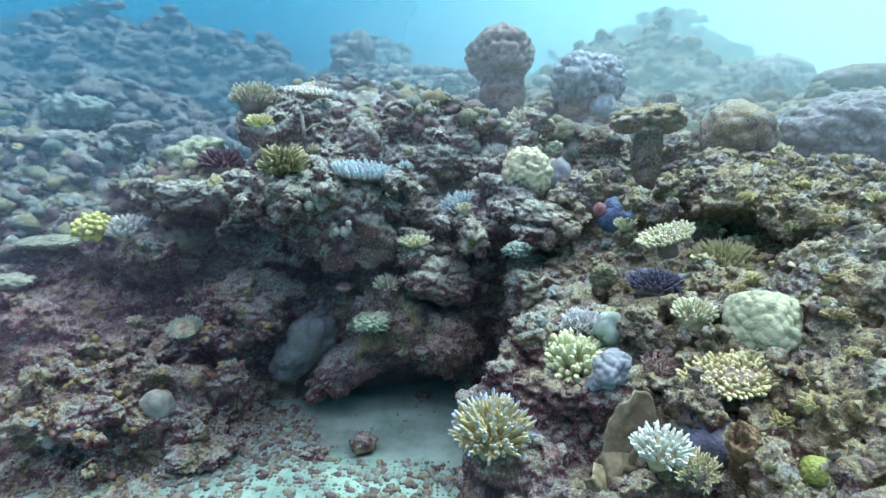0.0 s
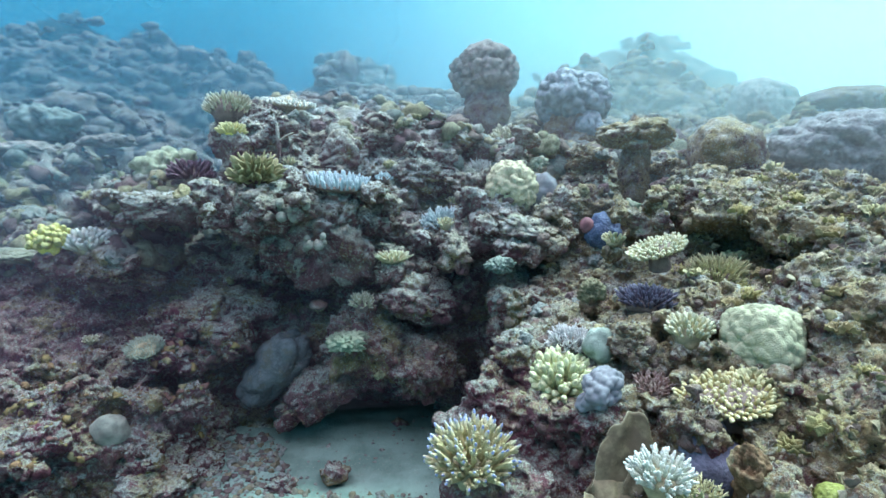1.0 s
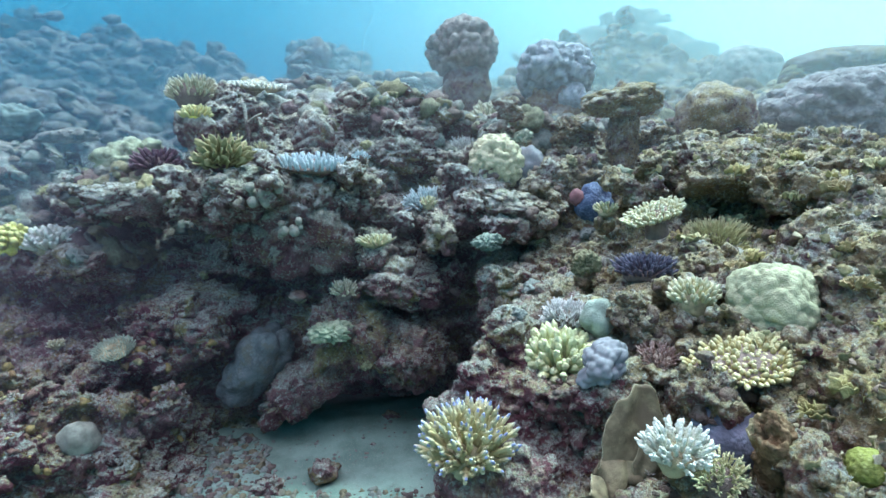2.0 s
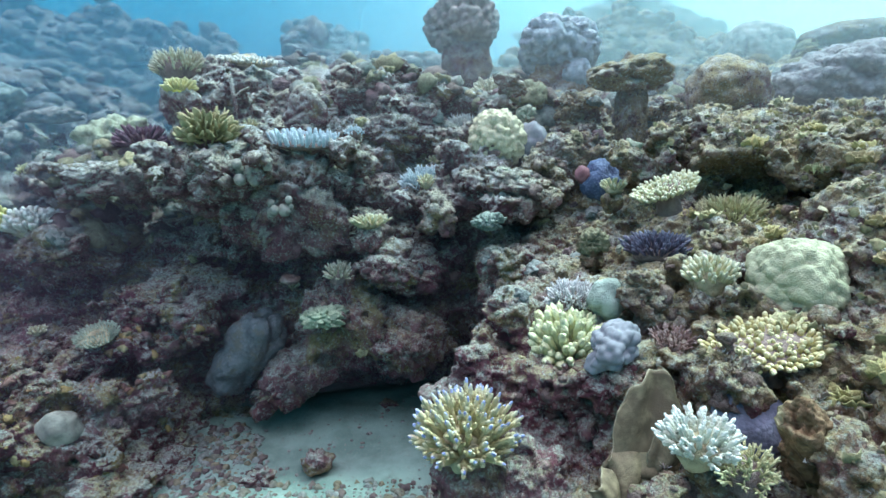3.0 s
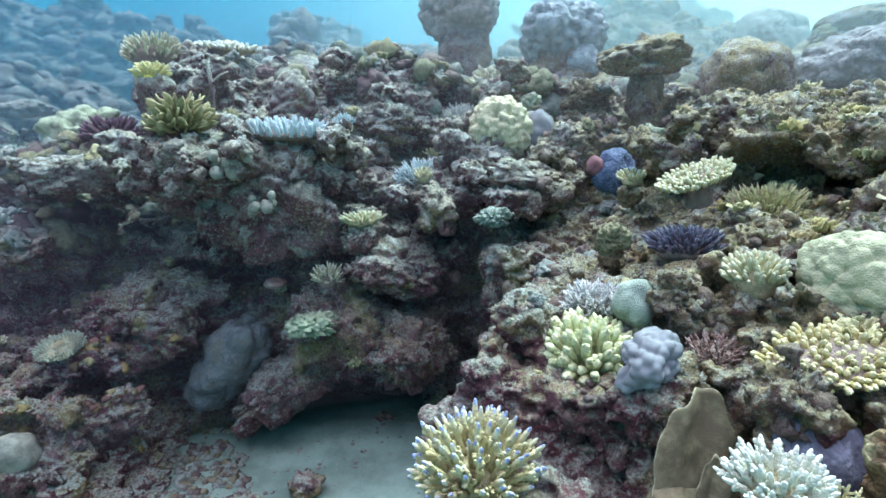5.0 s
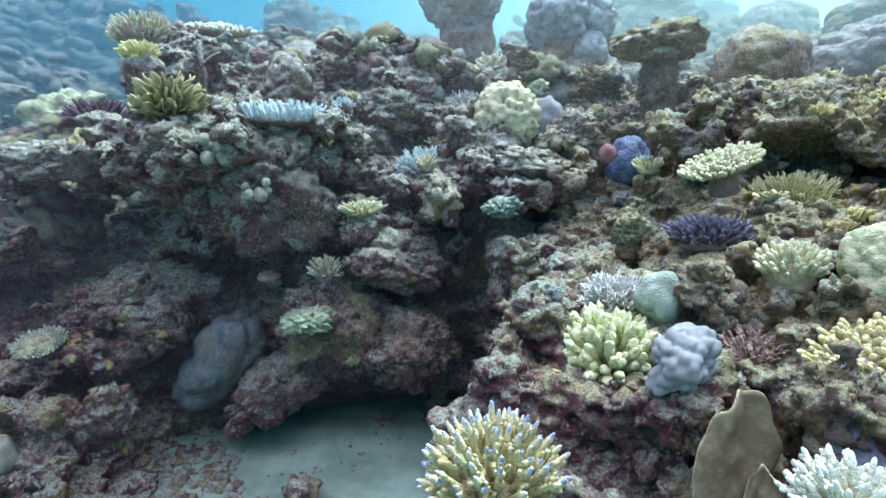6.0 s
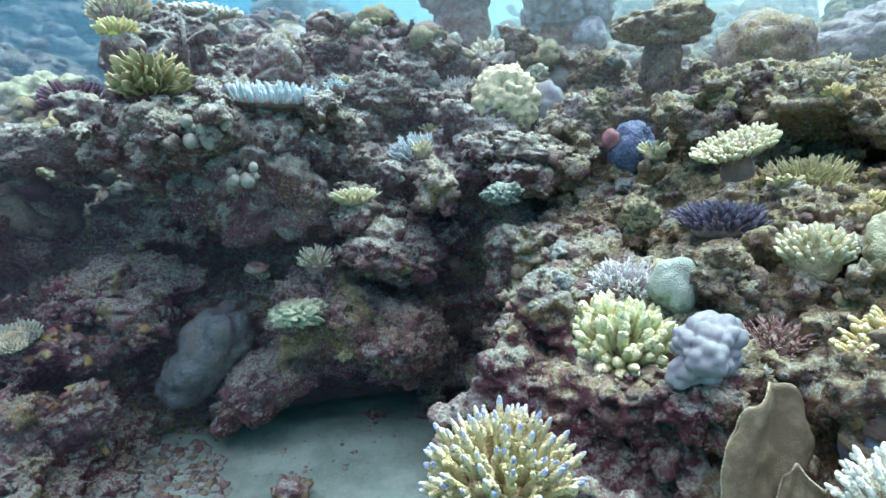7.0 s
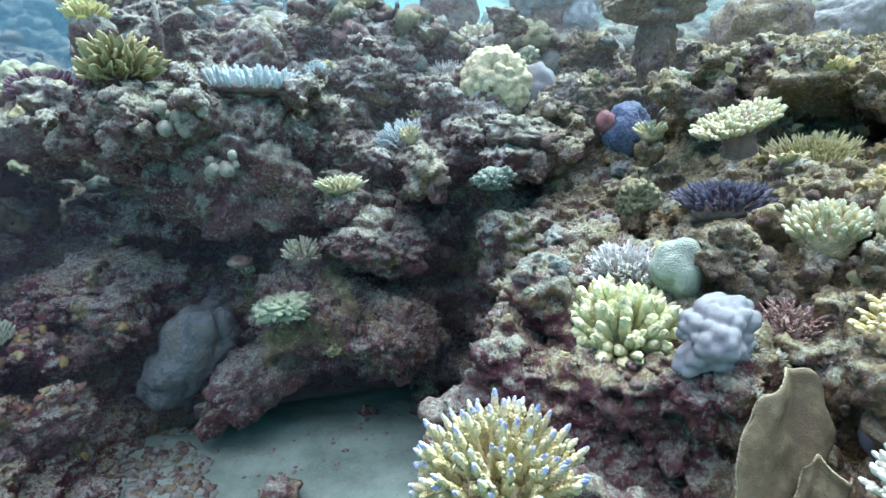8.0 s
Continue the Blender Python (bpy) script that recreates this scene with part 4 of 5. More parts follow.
head("massive_coral", (0.97, 4.75, 1.30), (0.13, 0.12, 0.16), MAUVE_LOBE, "blue-grey coral knob with a pale crown", level=4, seed=27, cell=3.0, depth=0.3)


def cup_sponge():
    ob = thing("cup_sponge", (0.65, 4.02, 0.38), "yellow-green cup sponge with an open mouth", "sponge", tilt=(50, 0, 0))
    mat = coral_material("yellow_green_sponge", (0.46, 0.48, 0.20))
    a = np.linspace(0, 2 * math.pi, 17)[:-1]
    prof = [(0.03, -0.04), (0.055, 0.0), (0.062, 0.05), (0.055, 0.08), (0.042, 0.082), (0.034, 0.06), (0.028, 0.01), (0.002, 0.0)]
    v = np.array([(r * math.cos(t), r * math.sin(t), z) for r, z in prof for t in a], np.float32)
    i = np.arange(len(prof) * 16).reshape(len(prof), 16)
    f = np.stack([i[:-1], np.roll(i[:-1], -1, 1), np.roll(i[1:], -1, 1), i[1:]], -1).reshape(-1, 4)
    part("cup", (v, f), mat, ob)


cup_sponge()
head("boulder_coral", (-1.20, 4.60, -0.15), (0.175, 0.18, 0.37), SLATE, "slate-grey massive coral on the sand under an overhang", level=5, seed=33, cell=2.6, depth=0.42, wob=0.3, rough=0.05, tilt=(0, 40, 0))
table_coral("plate_coral", (-2.08, 4.25, 0.15), 0.135, 190, 0.026, 0.014, finger_set("plate_pimple", coral_material("grey_green_plate", (0.37, 0.42, 0.32)), r0=0.5, r1=0.45, rings=3, sides=6, aspect=1.6), CREAM_FOOT, "small grey-green plate coral with a pimpled top", 35, (24, 0, 0), 0.02, 0.9, 0.05, 0.7)
head("massive_coral", (-2.10, 3.78, -0.27), (0.115, 0.11, 0.11), coral_material("dusty_grey_coral", (0.26, 0.27, 0.22)), "dusty grey-green coral dome on rubble", level=4, seed=30, cell=3, depth=0.1)
bush_coral("cauliflower_coral", (-2.96, 4.65, 0.84), 0.16, 0.17, 50, 0.045, finger_set("yellow_finger", branch_tint("yellow_branch", (0.28, 0.27, 0.06), (0.47, 0.45, 0.12), (0.58, 0.56, 0.24)), r0=0.5, r1=0.62, rings=4, sides=7, nubs=6, nub_size=0.22), YELLOW_CORAL, "bright yellow cauliflower coral on a ledge", 37, 95)
bush_coral("cauliflower_coral", (-2.72, 4.76, 0.80), 0.21, 0.17, 110, 0.030, finger_set("cream_knob", WHITE, r0=0.5, r1=0.6, rings=4, sides=7, nubs=6, nub_size=0.22), CREAM_FOOT, "cream cushion coral of short knobby fingers", 39, 88)


F_LEATHER = []
for k in range(6):
    me = mesh_of("leather_lobe", *fan(0.42, 1.0, 0.20, 0.34, 0.20, 60 + k, 8, 18)[0])
    me.materials.append(LEATHER)
    F_LEATHER.append(me)
bush_coral("leather_coral", (-1.19, 4.22, 1.40), 0.19, 0.17, 84, 0.075, F_LEATHER, ROCK, "mustard-brown leather coral of frilled finger lobes", 40, 100, core=0.42)
head("coral_knob", (-1.45, 4.56, 1.66), (0.105, 0.10, 0.13), ROCK, "dark brown coral knob under a yellow crust", level=4, seed=31, cell=3, depth=0.2, rough=0.05)
bush_coral("branching_coral", (-1.46, 4.54, 1.72), 0.12, 0.10, 90, 0.02, finger_set("yellow_crust_finger", branch_tint("pale_yellow_branch", (0.36, 0.32, 0.12), (0.54, 0.49, 0.21), (0.64, 0.60, 0.34)), r0=0.5, r1=0.5, rings=3, sides=6), YELLOW_CORAL, "pale yellow coral crust of short fingers", 41, 80)
table_coral("table_coral", (-1.25, 5.44, 2.05), 0.235, 170, 0.045, 0.024, F_LILAC_STUB, CREAM_FOOT, "white-fingered flat table coral on the crest", 43, (7, 6, 0), 0.04, 0.8, 0.1, 0.9)
bush_coral("branching_coral", (-1.70, 5.20, 1.93), 0.215, 0.19, 230, 0.018, F_TAN, DARK_FOOT, "pale tan branching coral bush on the crest", 45, 100, core=0.65)
bush_coral("branching_coral", (-1.95, 4.95, 1.38), 0.20, 0.16, 90, 0.028, finger_set("maroon_finger", branch_tint("maroon_branch", (0.06, 0.03, 0.045), (0.12, 0.065, 0.09), (0.20, 0.13, 0.16)), r0=0.5, r1=0.4, sides=6, nubs=5, nub_size=0.2), DARK_FOOT, "dark maroon branching coral hanging beside the crest", 47, 100)

# ---- large coral heads and boulders ----


def stalked_head(name, at, cap, stem, material, label, seed, cell=3.5, craggy=0.0):
    """A massive head on a narrower eroded stem."""
    ob = thing(name, at, label, "coral")
    part("crown", lump(cap, 5, seed, cell, 0.34 + craggy, 0.26 + craggy, 0.02 + 0.6 * craggy), material, ob, m=pose(0, 0, 0))
    part("stem", lump(stem, 5, seed + 1, 3.0, 0.2 + craggy, 0.2 + craggy, 0.06 + 0.4 * craggy), FAR_ROCK, ob, m=pose(0.03, 0, -cap[2] * 0.75 - stem[2] * 0.55))
    return ob


stalked_head("mushroom_coral", (0.64, 6.40, 2.50), (0.36, 0.34, 0.26), (0.25, 0.25, 0.42), HAZY_HEAD, "tall mushroom-shaped grey coral head on a stem", 51, 4.5)
stalked_head("massive_coral", (1.50, 6.00, 2.20), (0.36, 0.33, 0.27), (0.30, 0.28, 0.30), BLUE_HEAD, "blue-grey knobbly coral head on a rock stem", 53, 4.5)
head("massive_coral", (1.62, 5.78, 1.92), (0.14, 0.12, 0.14), BLUE_HEAD, "small blue-grey coral lobe beside a larger head", level=4, seed=55, cell=3, depth=0.2)
stalked_head("dead_table_coral", (1.68, 4.70, 1.78), (0.27, 0.22, 0.11), (0.12, 0.12, 0.32), ROCK, "dead mushroom-shaped table coral crusted with turf", 58, 3.6, 0.14)
head("boulder", (2.66, 5.10, 1.66), (0.30, 0.27, 0.27), ROCK, "round dark boulder of crusted dead coral", "boulder", 5, 59, 2.6, 0.25, 0.2, 0.05)
stalked_head("massive_coral", (3.76, 5.05, 1.70), (0.66, 0.52, 0.34), (0.42, 0.34, 0.40), coral_material("mauve_massive_coral", (0.20, 0.215, 0.215), (0.28, 0.295, 0.295), 18, 0.02, 0.25), "broad mauve massive coral head with a dark underside", 61, 6.0)
head("massive_coral", (4.17, 7.20, 2.20), (0.42, 0.40, 0.40), HAZY_HEAD, "distant rounded pale coral head", level=5, seed=63, cell=4.0, depth=0.15)
head("table_coral", (4.55, 6.0, 2.22), (0.60, 0.45, 0.16), FAR_ROCK, "distant tan flat-topped table coral", level=5, seed=65, cell=4.0, depth=0.15, rough=0.03)
head("rock_spire", (-1.24, 9.0, 2.85), (0.18, 0.2, 0.32), FAR_ROCK, "distant small rock spire", "rock", 4, 67, 3.0, 0.3, 0.2, 0.08)
head("boulder", (-0.70, 4.95, 1.60), (0.15, 0.12, 0.17), ROCK, "dark knobbly boulder on the crest", "boulder", 5, 69, 2.6, 0.45, 0.3, 0.06)

# ---- blocks of the scarp ----
BLOCK_V, BLOCK_N = [], []


def reef_block(at, size, seed, label, tilt=(0, 0, 0), level=5):
    """A block of reef rock with knobs, pits and a crust; its surface is kept for the growth on it."""
    v, f = lump(size, level, seed, 1.9, 0.5, 0.45, 0.10)
    q = v / max(size)
    away = q / np.maximum(np.linalg.norm(q, axis=1), 1e-6)[:, None]
    v = v + away * (0.05 * (0.5 - cell_noise(v, 11.0, seed)) + 0.03 * (0.5 - 1.6 * np.abs(value_noise(v, 17.0, seed + 2))) + 0.02 * (0.5 - 1.6 * np.abs(value_noise(v, 33.0, seed))))[:, None]
    me = mesh_of("reef_block", v, f)
    me.materials.append(ROCK)
    ob = new("reef_block", me)
    m = pose(*at, *tilt)
    ob.matrix_world = m
    r = np.array(m.to_3x3(), np.float32)
    BLOCK_V.append((v @ r.T + np.array(at, np.float32)).astype(np.float32))
    BLOCK_N.append(away @ r.T)
    return tagged(ob, label, "rock", "reef blocks")


reef_block((-0.03, 4.46, 0.48), (0.26, 0.24, 0.17), 101, "flat-topped reef block furred with pale turf")
reef_block((-0.01, 4.44, -0.07), (0.26, 0.24, 0.25), 102, "reef block overhanging the sand pocket")
reef_block((-0.48, 4.46, 0.14), (0.26, 0.22, 0.26), 103, "knobbly reef block below a small coral bush")
reef_block((-0.50, 4.72, -0.12), (0.23, 0.20, 0.18), 104, "dark maroon block at the mouth of the hollow")
reef_block((-0.80, 4.54, 0.96), (0.35, 0.33, 0.37), 105, "large overhanging bulge of crusted reef rock")
reef_block((-1.14, 4.42, 1.18), (0.26, 0.24, 0.18), 106, "crusted reef block under a leather coral")
reef_block((-1.68, 4.72, 0.22), (0.36, 0.30, 0.19), 107, "broad ledge block of knobby mauve rock")
reef_block((-1.92, 4.78, 1.17), (0.33, 0.28, 0.11), 108, "pale topped ledge block")
reef_block((0.80, 4.42, 1.05), (0.30, 0.20, 0.09), 109, "sloping slab block dusted with sediment", (0, 12, 0))
reef_block((1.10, 4.50, 1.25), (0.13, 0.12, 0.13), 110, "rounded block of dead coral")
reef_block((1.07, 2.92, 0.66), (0.10, 0.09, 0.09), 111, "brown crusted rock knob beside cream coral")
reef_block((1.16, 2.36, 0.47), (0.09, 0.09, 0.12), 112, "olive-edged crusted rock knob")
reef_block((0.85, 2.62, 0.38), (0.15, 0.12, 0.12), 113, "crusted block carrying a lobed coral")
reef_block((-0.64, 3.96, -0.70), (0.10, 0.08, 0.06), 114, "small brown rock half sunk in the sand", level=4)
reef_block((-0.98, 3.84, -0.71), (0.08, 0.07, 0.045), 115, "small rubble rock on the sand", level=4)
reef_block((-1.62, 4.10, -0.70), (0.14, 0.12, 0.06), 116, "low rubble block at the edge of the sand", level=4)
reef_block((-0.05, 5.15, 1.42), (0.24, 0.20, 0.13), 117, "crest block with a furred edge")
reef_block((-0.35, 5.35, 1.72), (0.20, 0.18, 0.14), 118, "rounded crest block of dead coral")
reef_block((0.18, 5.55, 1.68), (0.22, 0.18, 0.13), 119, "rough crest block of reef rock")
reef_block((1.46, 5.20, 1.56), (0.16, 0.15, 0.14), 120, "round crusted knob on the crest")
reef_block((2.00, 3.88, 1.25), (0.31, 0.20, 0.17), 121, "long overhanging ledge crusted with leafy growth", (0, -4, -14))
reef_block((2.60, 3.75, 1.20), (0.22, 0.18, 0.12), 122, "end of a ledge with ruffled growth")
reef_block((0.70, 4.05, 0.55), (0.17, 0.14, 0.12), 123, "mauve rock swelling beside the gully")
reef_block((0.24, 4.32, 0.86), (0.10, 0.09, 0.14), 124, "upright knob of crusted rock", level=4)
reef_block((1.62, 3.02, 0.70), (0.20, 0.15, 0.10), 125, "brown crusted block behind a coral dome")

reef_block((-0.92, 4.56, -0.40), (0.38, 0.19, 0.17), 126, "maroon crusted wedge of rock beside a slate coral", (0, -34, 0))
reef_block((-1.80, 3.72, -0.64), (0.20, 0.16, 0.08), 127, "low mottled rubble rock dusted with sediment")


def knob_cluster(at, seed, count, spread, label):
    ob = thing("knob_coral", at, label, "coral", "knob corals")
    rng = random.Random(seed)
    for k in range(count):
        r = rng.uniform(0.02, 0.036)
        part("knob", lump((r, r, r * 1.1), 3, seed + k, 3.0, 0.12, 0.15), KNOB, ob, m=pose(rng.uniform(-spread, spread), rng.uniform(-0.02, 0.03), rng.uniform(-spread, spread) * 0.7))


KNOB = coral_material("grey_cream_knob_coral", (0.25, 0.25, 0.21))
knob_cluster((-0.90, 4.10, 1.20), 3, 12, 0.11, "cluster of round grey-cream knobs on the bulge")
knob_cluster((-0.76, 4.14, 0.97), 21, 9, 0.08, "small cluster of round grey knobs")
head("sponge", (0.28, 4.30, 0.75), (0.035, 0.035, 0.04), PINK, "small pink ball sponge", "sponge", 3, 71)
head("sponge", (-0.82, 4.48, 0.43), (0.06, 0.05, 0.04), coral_material("orange_cream_sponge", (0.17, 0.10, 0.085), None, 60, 0.005, 0.3, (0.27, 0.23, 0.20)), "orange and cream crusting sponge on a rock tip", "sponge", 4, 72, 2.5, 0.3, 0.3)
bush_coral("branching_coral", (1.13, 2.72, 0.46), 0.11, 0.09, 50, 0.014, F_BROWN, DARK_FOOT, "brown-pink thin branching coral", 51, 92)
bush_coral("branching_coral", (1.04, 2.04, 0.30), 0.10, 0.12, 50, 0.016, F_OLIVE, DARK_FOOT, "drab olive branching coral below a white one", 52, 92)
bush_coral("branching_coral", (1.92, 2.30, 0.30), 0.14, 0.10, 70, 0.022, F_MUST, DARK_FOOT, "mustard coral cushion on the near flank", 53, 90)
bush_coral("branching_coral", (1.78, 2.06, 0.26), 0.12, 0.09, 60, 0.020, F_MUST, DARK_FOOT, "low mustard coral patch on the near flank", 54, 90)
head("plate_coral", (1.86, 2.44, 0.45), (0.13, 0.11, 0.03), CREAM_DOME, "tan flat plate coral on the near flank", level=4, seed=75, cell=3, depth=0.15)
HEAD_DRAB = coral_material("dusty_plate_coral", (0.19, 0.20, 0.15), (0.27, 0.28, 0.22), 60, 0.006, 0.35)
head("plate_coral", (-3.44, 4.80, 0.74), (0.24, 0.18, 0.05), HEAD_DRAB, "dusty grey plate coral", level=5, seed=76, cell=3, depth=0.35, wob=0.3, rough=0.1)
head("plate_coral", (-3.66, 4.52, 0.46), (0.20, 0.16, 0.06), HEAD_DRAB, "pale grey-green plate coral on the slope", level=5, seed=77, cell=3, depth=0.35, wob=0.3, rough=0.1)
head("massive_coral", (-2.26, 5.25, 1.44), (0.24, 0.18, 0.16), coral_material("yellow_green_coral", (0.25, 0.28, 0.19), (0.33, 0.36, 0.26), 30), "pale yellow-green lumpy coral", level=5, seed=78, cell=3.4, depth=0.8, wob=0.5, rough=0.10)
head("massive_coral", (-4.05, 6.40, 1.90), (0.26, 0.22, 0.18), coral_material("teal_grey_coral", (0.22, 0.27, 0.25)), "teal-grey rounded coral in the distance", level=5, seed=79, cell=2.4, depth=0.5, wob=0.5, rough=0.12)
head("plate_coral", (-4.08, 6.00, 1.62), (0.32, 0.24, 0.08), HAZY_HEAD, "flat grey plate coral in the distance", level=5, seed=80, cell=3, depth=0.35, wob=0.3, rough=0.1)
head("plate_coral", (-3.34, 6.20, 1.72), (0.26, 0.22, 0.07), HAZY_HEAD, "small grey plate coral in the distance", level=5, seed=81, cell=3, depth=0.35, wob=0.3, rough=0.1)


def dead_twig():
    ob = thing("dead_coral_twig", (-1.10, 4.50, 1.52), "thin forked dead coral twig", "coral")
    part("stem", tube([(0, 0, -0.05), (0.005, 0, 0.12), (-0.01, 0, 0.30)], [0.018, 0.016, 0.012], 8), ROCK, ob)
    part("fork", tube([(0.0, 0, 0.16), (0.06, 0, 0.21), (0.11, 0, 0.23)], [0.012, 0.010, 0.007], 7), ROCK, ob)


dead_twig()

# ---- small colonies settled on the rock ----
GROW_V, GROW_N = np.concatenate([REEF_V] + BLOCK_V * 2), np.concatenate([REEF_N] + BLOCK_N * 2)
TAKEN = [o.matrix_world.translation.copy() for o in bpy.data.objects if o.parent is None and o.name[:4] != "reef"]


def settle(count, seed, pick, gap, clear=0.22):
    """Places on the rock that keep clear of one another and of the corals that stand already."""
    rng = np.random.default_rng(seed)
    ok = np.flatnonzero(pick(GROW_V, GROW_N))
    out = []
    for k in rng.permutation(ok)[:4000]:
        p = Vector(GROW_V[k].tolist())
        if all((p - q).length > clear for q in TAKEN) and all((p - q).length > gap for q, _ in out):
            out.append((p, Vector(GROW_N[k].tolist())))
            if len(out) == count:
                break
    TAKEN.extend(p for p, _ in out)
    return out


HEAD_KINDS = (
    (coral_material("olive_cream_coral", (0.28, 0.26, 0.14), (0.37, 0.35, 0.21), 70, 0.004, 0.35), "small olive-cream coral lump on the rock"),
    (coral_material("teal_grey_small_coral", (0.16, 0.18, 0.165), (0.21, 0.235, 0.215), 80, 0.004, 0.3), "small teal-grey coral lump on the rock"),
    (coral_material("mauve_brown_coral", (0.15, 0.105, 0.105), (0.22, 0.17, 0.16), 60, 0.005, 0.35), "small mauve-brown encrusting coral lump"),
    (coral_material("dusty_green_coral", (0.25, 0.28, 0.20), (0.34, 0.37, 0.28), 50, 0.005, 0.35, (0.26, 0.21, 0.18)), "small dusty green coral lump on the rock"),
)
HEAD_MESHES = []
for k, (material, _) in enumerate(HEAD_KINDS):
    for j in range(3):
        me = mesh_of("small_head", *lump((1, 0.9, 0.72), 4, 300 + 7 * k + j, (2.6, 3.4, 5.0)[j], (0.8, 0.6, 0.5)[j], 0.55, 0.22))
        me.materials.append(material)
        HEAD_MESHES.append(me)


def small_head(p, n, rng, low, high, kinds):
    k = rng.choice(kinds)
    ob = new("small_coral_head", HEAD_MESHES[3 * k + rng.randrange(3)])
    r = low + (high - low) * rng.random() ** 1.6
    up = n * 0.6 + Vector((0, 0, 0.6))
    ob.matrix_world = stand(p - n * r * 0.15, up, r, r * rng.uniform(0.7, 1.1), rng.uniform(0, 6.28))
    tagged(ob, HEAD_KINDS[k][1], "coral", "small coral heads")


LOBE_MESHES = []
for k, shade in enumerate(((0.38, 0.34, 0.15), (0.47, 0.44, 0.25), (0.33, 0.27, 0.14))):
    tissue = coral_material(("mustard_lobe", "tan_lobe", "brown_lobe")[k], shade, None, 150, 0.003, 0.35)
    for j in range(2):
        me = mesh_of("lobe", *fan(0.6, 1.0, 0.18, 0.22, 0.14, 40 + 5 * k + j, 4, 8)[0])
        me.materials.append(tissue)
        LOBE_MESHES.append(me)


def lobed_clump(p, n, rng, size):
    """A clump of ruffled lobes spreading from one foot."""
    ob = thing("ruffled_coral", p, "mustard-tan ruffled coral clump on the flank", "coral", "ruffled corals")
    k = rng.randrange(3)
    for j in range(13):
        a = j * 2.4 + rng.uniform(-0.3, 0.3)
        out = 0.2 + 1.0 * j / 13
        d = n * 0.5 + Vector((math.cos(a) * out, math.sin(a) * out, 0.7))
        s = size * rng.uniform(0.7, 1.15)
        part("lobe", LOBE_MESHES[2 * k + j % 2], None, ob, m=stand(Vector((math.cos(a), math.sin(a), 0)) * size * 1.1 * out, d, s, s, rng.uniform(0, 6.28)))


rng = random.Random(77)
for p, n in settle(105, 1, lambda v, n: (v[:, 0] > 0.95 + 0.18 * v[:, 1]) & (v[:, 1] > 1.9) & (v[:, 1] < 4.7) & (n[:, 2] > 0.15) & (v[:, 0] < 0.35 + 0.75 * v[:, 1]), 0.13, 0.15):
    lobed_clump(p, n, rng, rng.uniform(0.026, 0.055))
for p, n in settle(48, 2, lambda v, n: (v[:, 0] < -1.5) & (v[:, 0] > -4.6) & (v[:, 1] > 4.3) & (v[:, 1] < 6.6) & (v[:, 2] > 0.7) & (n[:, 2] > 0.2), 0.18):
    small_head(p, n, rng, 0.05, 0.12, (0, 0, 1, 3))
for p, n in settle(40, 3, lambda v, n: (v[:, 0] > -1.3) & (v[:, 0] < 3.4) & (v[:, 1] > 4.2) & (v[:, 1] < 6.2) & (v[:, 2] > 0.9) & (n[:, 2] > 0.1), 0.15, 0.32):
    small_head(p, n, rng, 0.04, 0.12, (0, 1, 2, 3))
for p, n in settle(36, 4, lambda v, n: (v[:, 0] > 0.3) & (v[:, 0] < 0.3 + 0.7 * v[:, 1]) & (v[:, 1] > 2.8) & (v[:, 1] < 4.4) & (v[:, 2] > -0.2) & (n[:, 2] > 0.0), 0.13, 0.21):
    small_head(p, n, rng, 0.02, 0.06, (0, 1, 2, 2, 3))
for p, n in settle(30, 5, lambda v, n: (v[:, 0] < 0.2) & (v[:, 0] > -3.2) & (v[:, 1] > 3.2) & (v[:, 1] < 5.0) & (v[:, 2] > -0.5) & (v[:, 2] < 1.2) & (n[:, 2] > -0.1) & ((np.abs(v[:, 0] + 1.5) > 0.5) | (np.abs(v[:, 2] - 0.82) > 0.28)), 0.16):
    small_head(p, n, rng, 0.025, 0.055, (0, 1, 2, 2, 3))
SMALL_BUSHES = ((F_CREAM, CREAM_FOOT, "small cream tuft of stubby coral fingers"), (F_OLIVE, DARK_FOOT, "small olive tuft of thin coral branches"), (F_BROWN, DARK_FOOT, "small brown-pink tuft of coral branches"), (F_PALE, DARK_FOOT, "small blue-white tuft of coral branches"))
for k, (p, n) in enumerate(settle(22, 6, lambda v, n: (v[:, 0] > -3.4) & (v[:, 0] < 0.3 + 0.7 * v[:, 1]) & (v[:, 1] > 2.95) & (v[:, 1] < 5.6) & (v[:, 2] > 0.1) & (n[:, 2] > 0.35), 0.4, 0.26)):
    fingers, foot, label = SMALL_BUSHES[k % 4]
    bush_coral("branching_coral", p, rng.uniform(0.05, 0.09), rng.uniform(0.05, 0.08), 22, 0.015, fingers, foot, label, 200 + k, 90, "small coral tufts")

# ---- crust, rubble and small growth on the rock ----


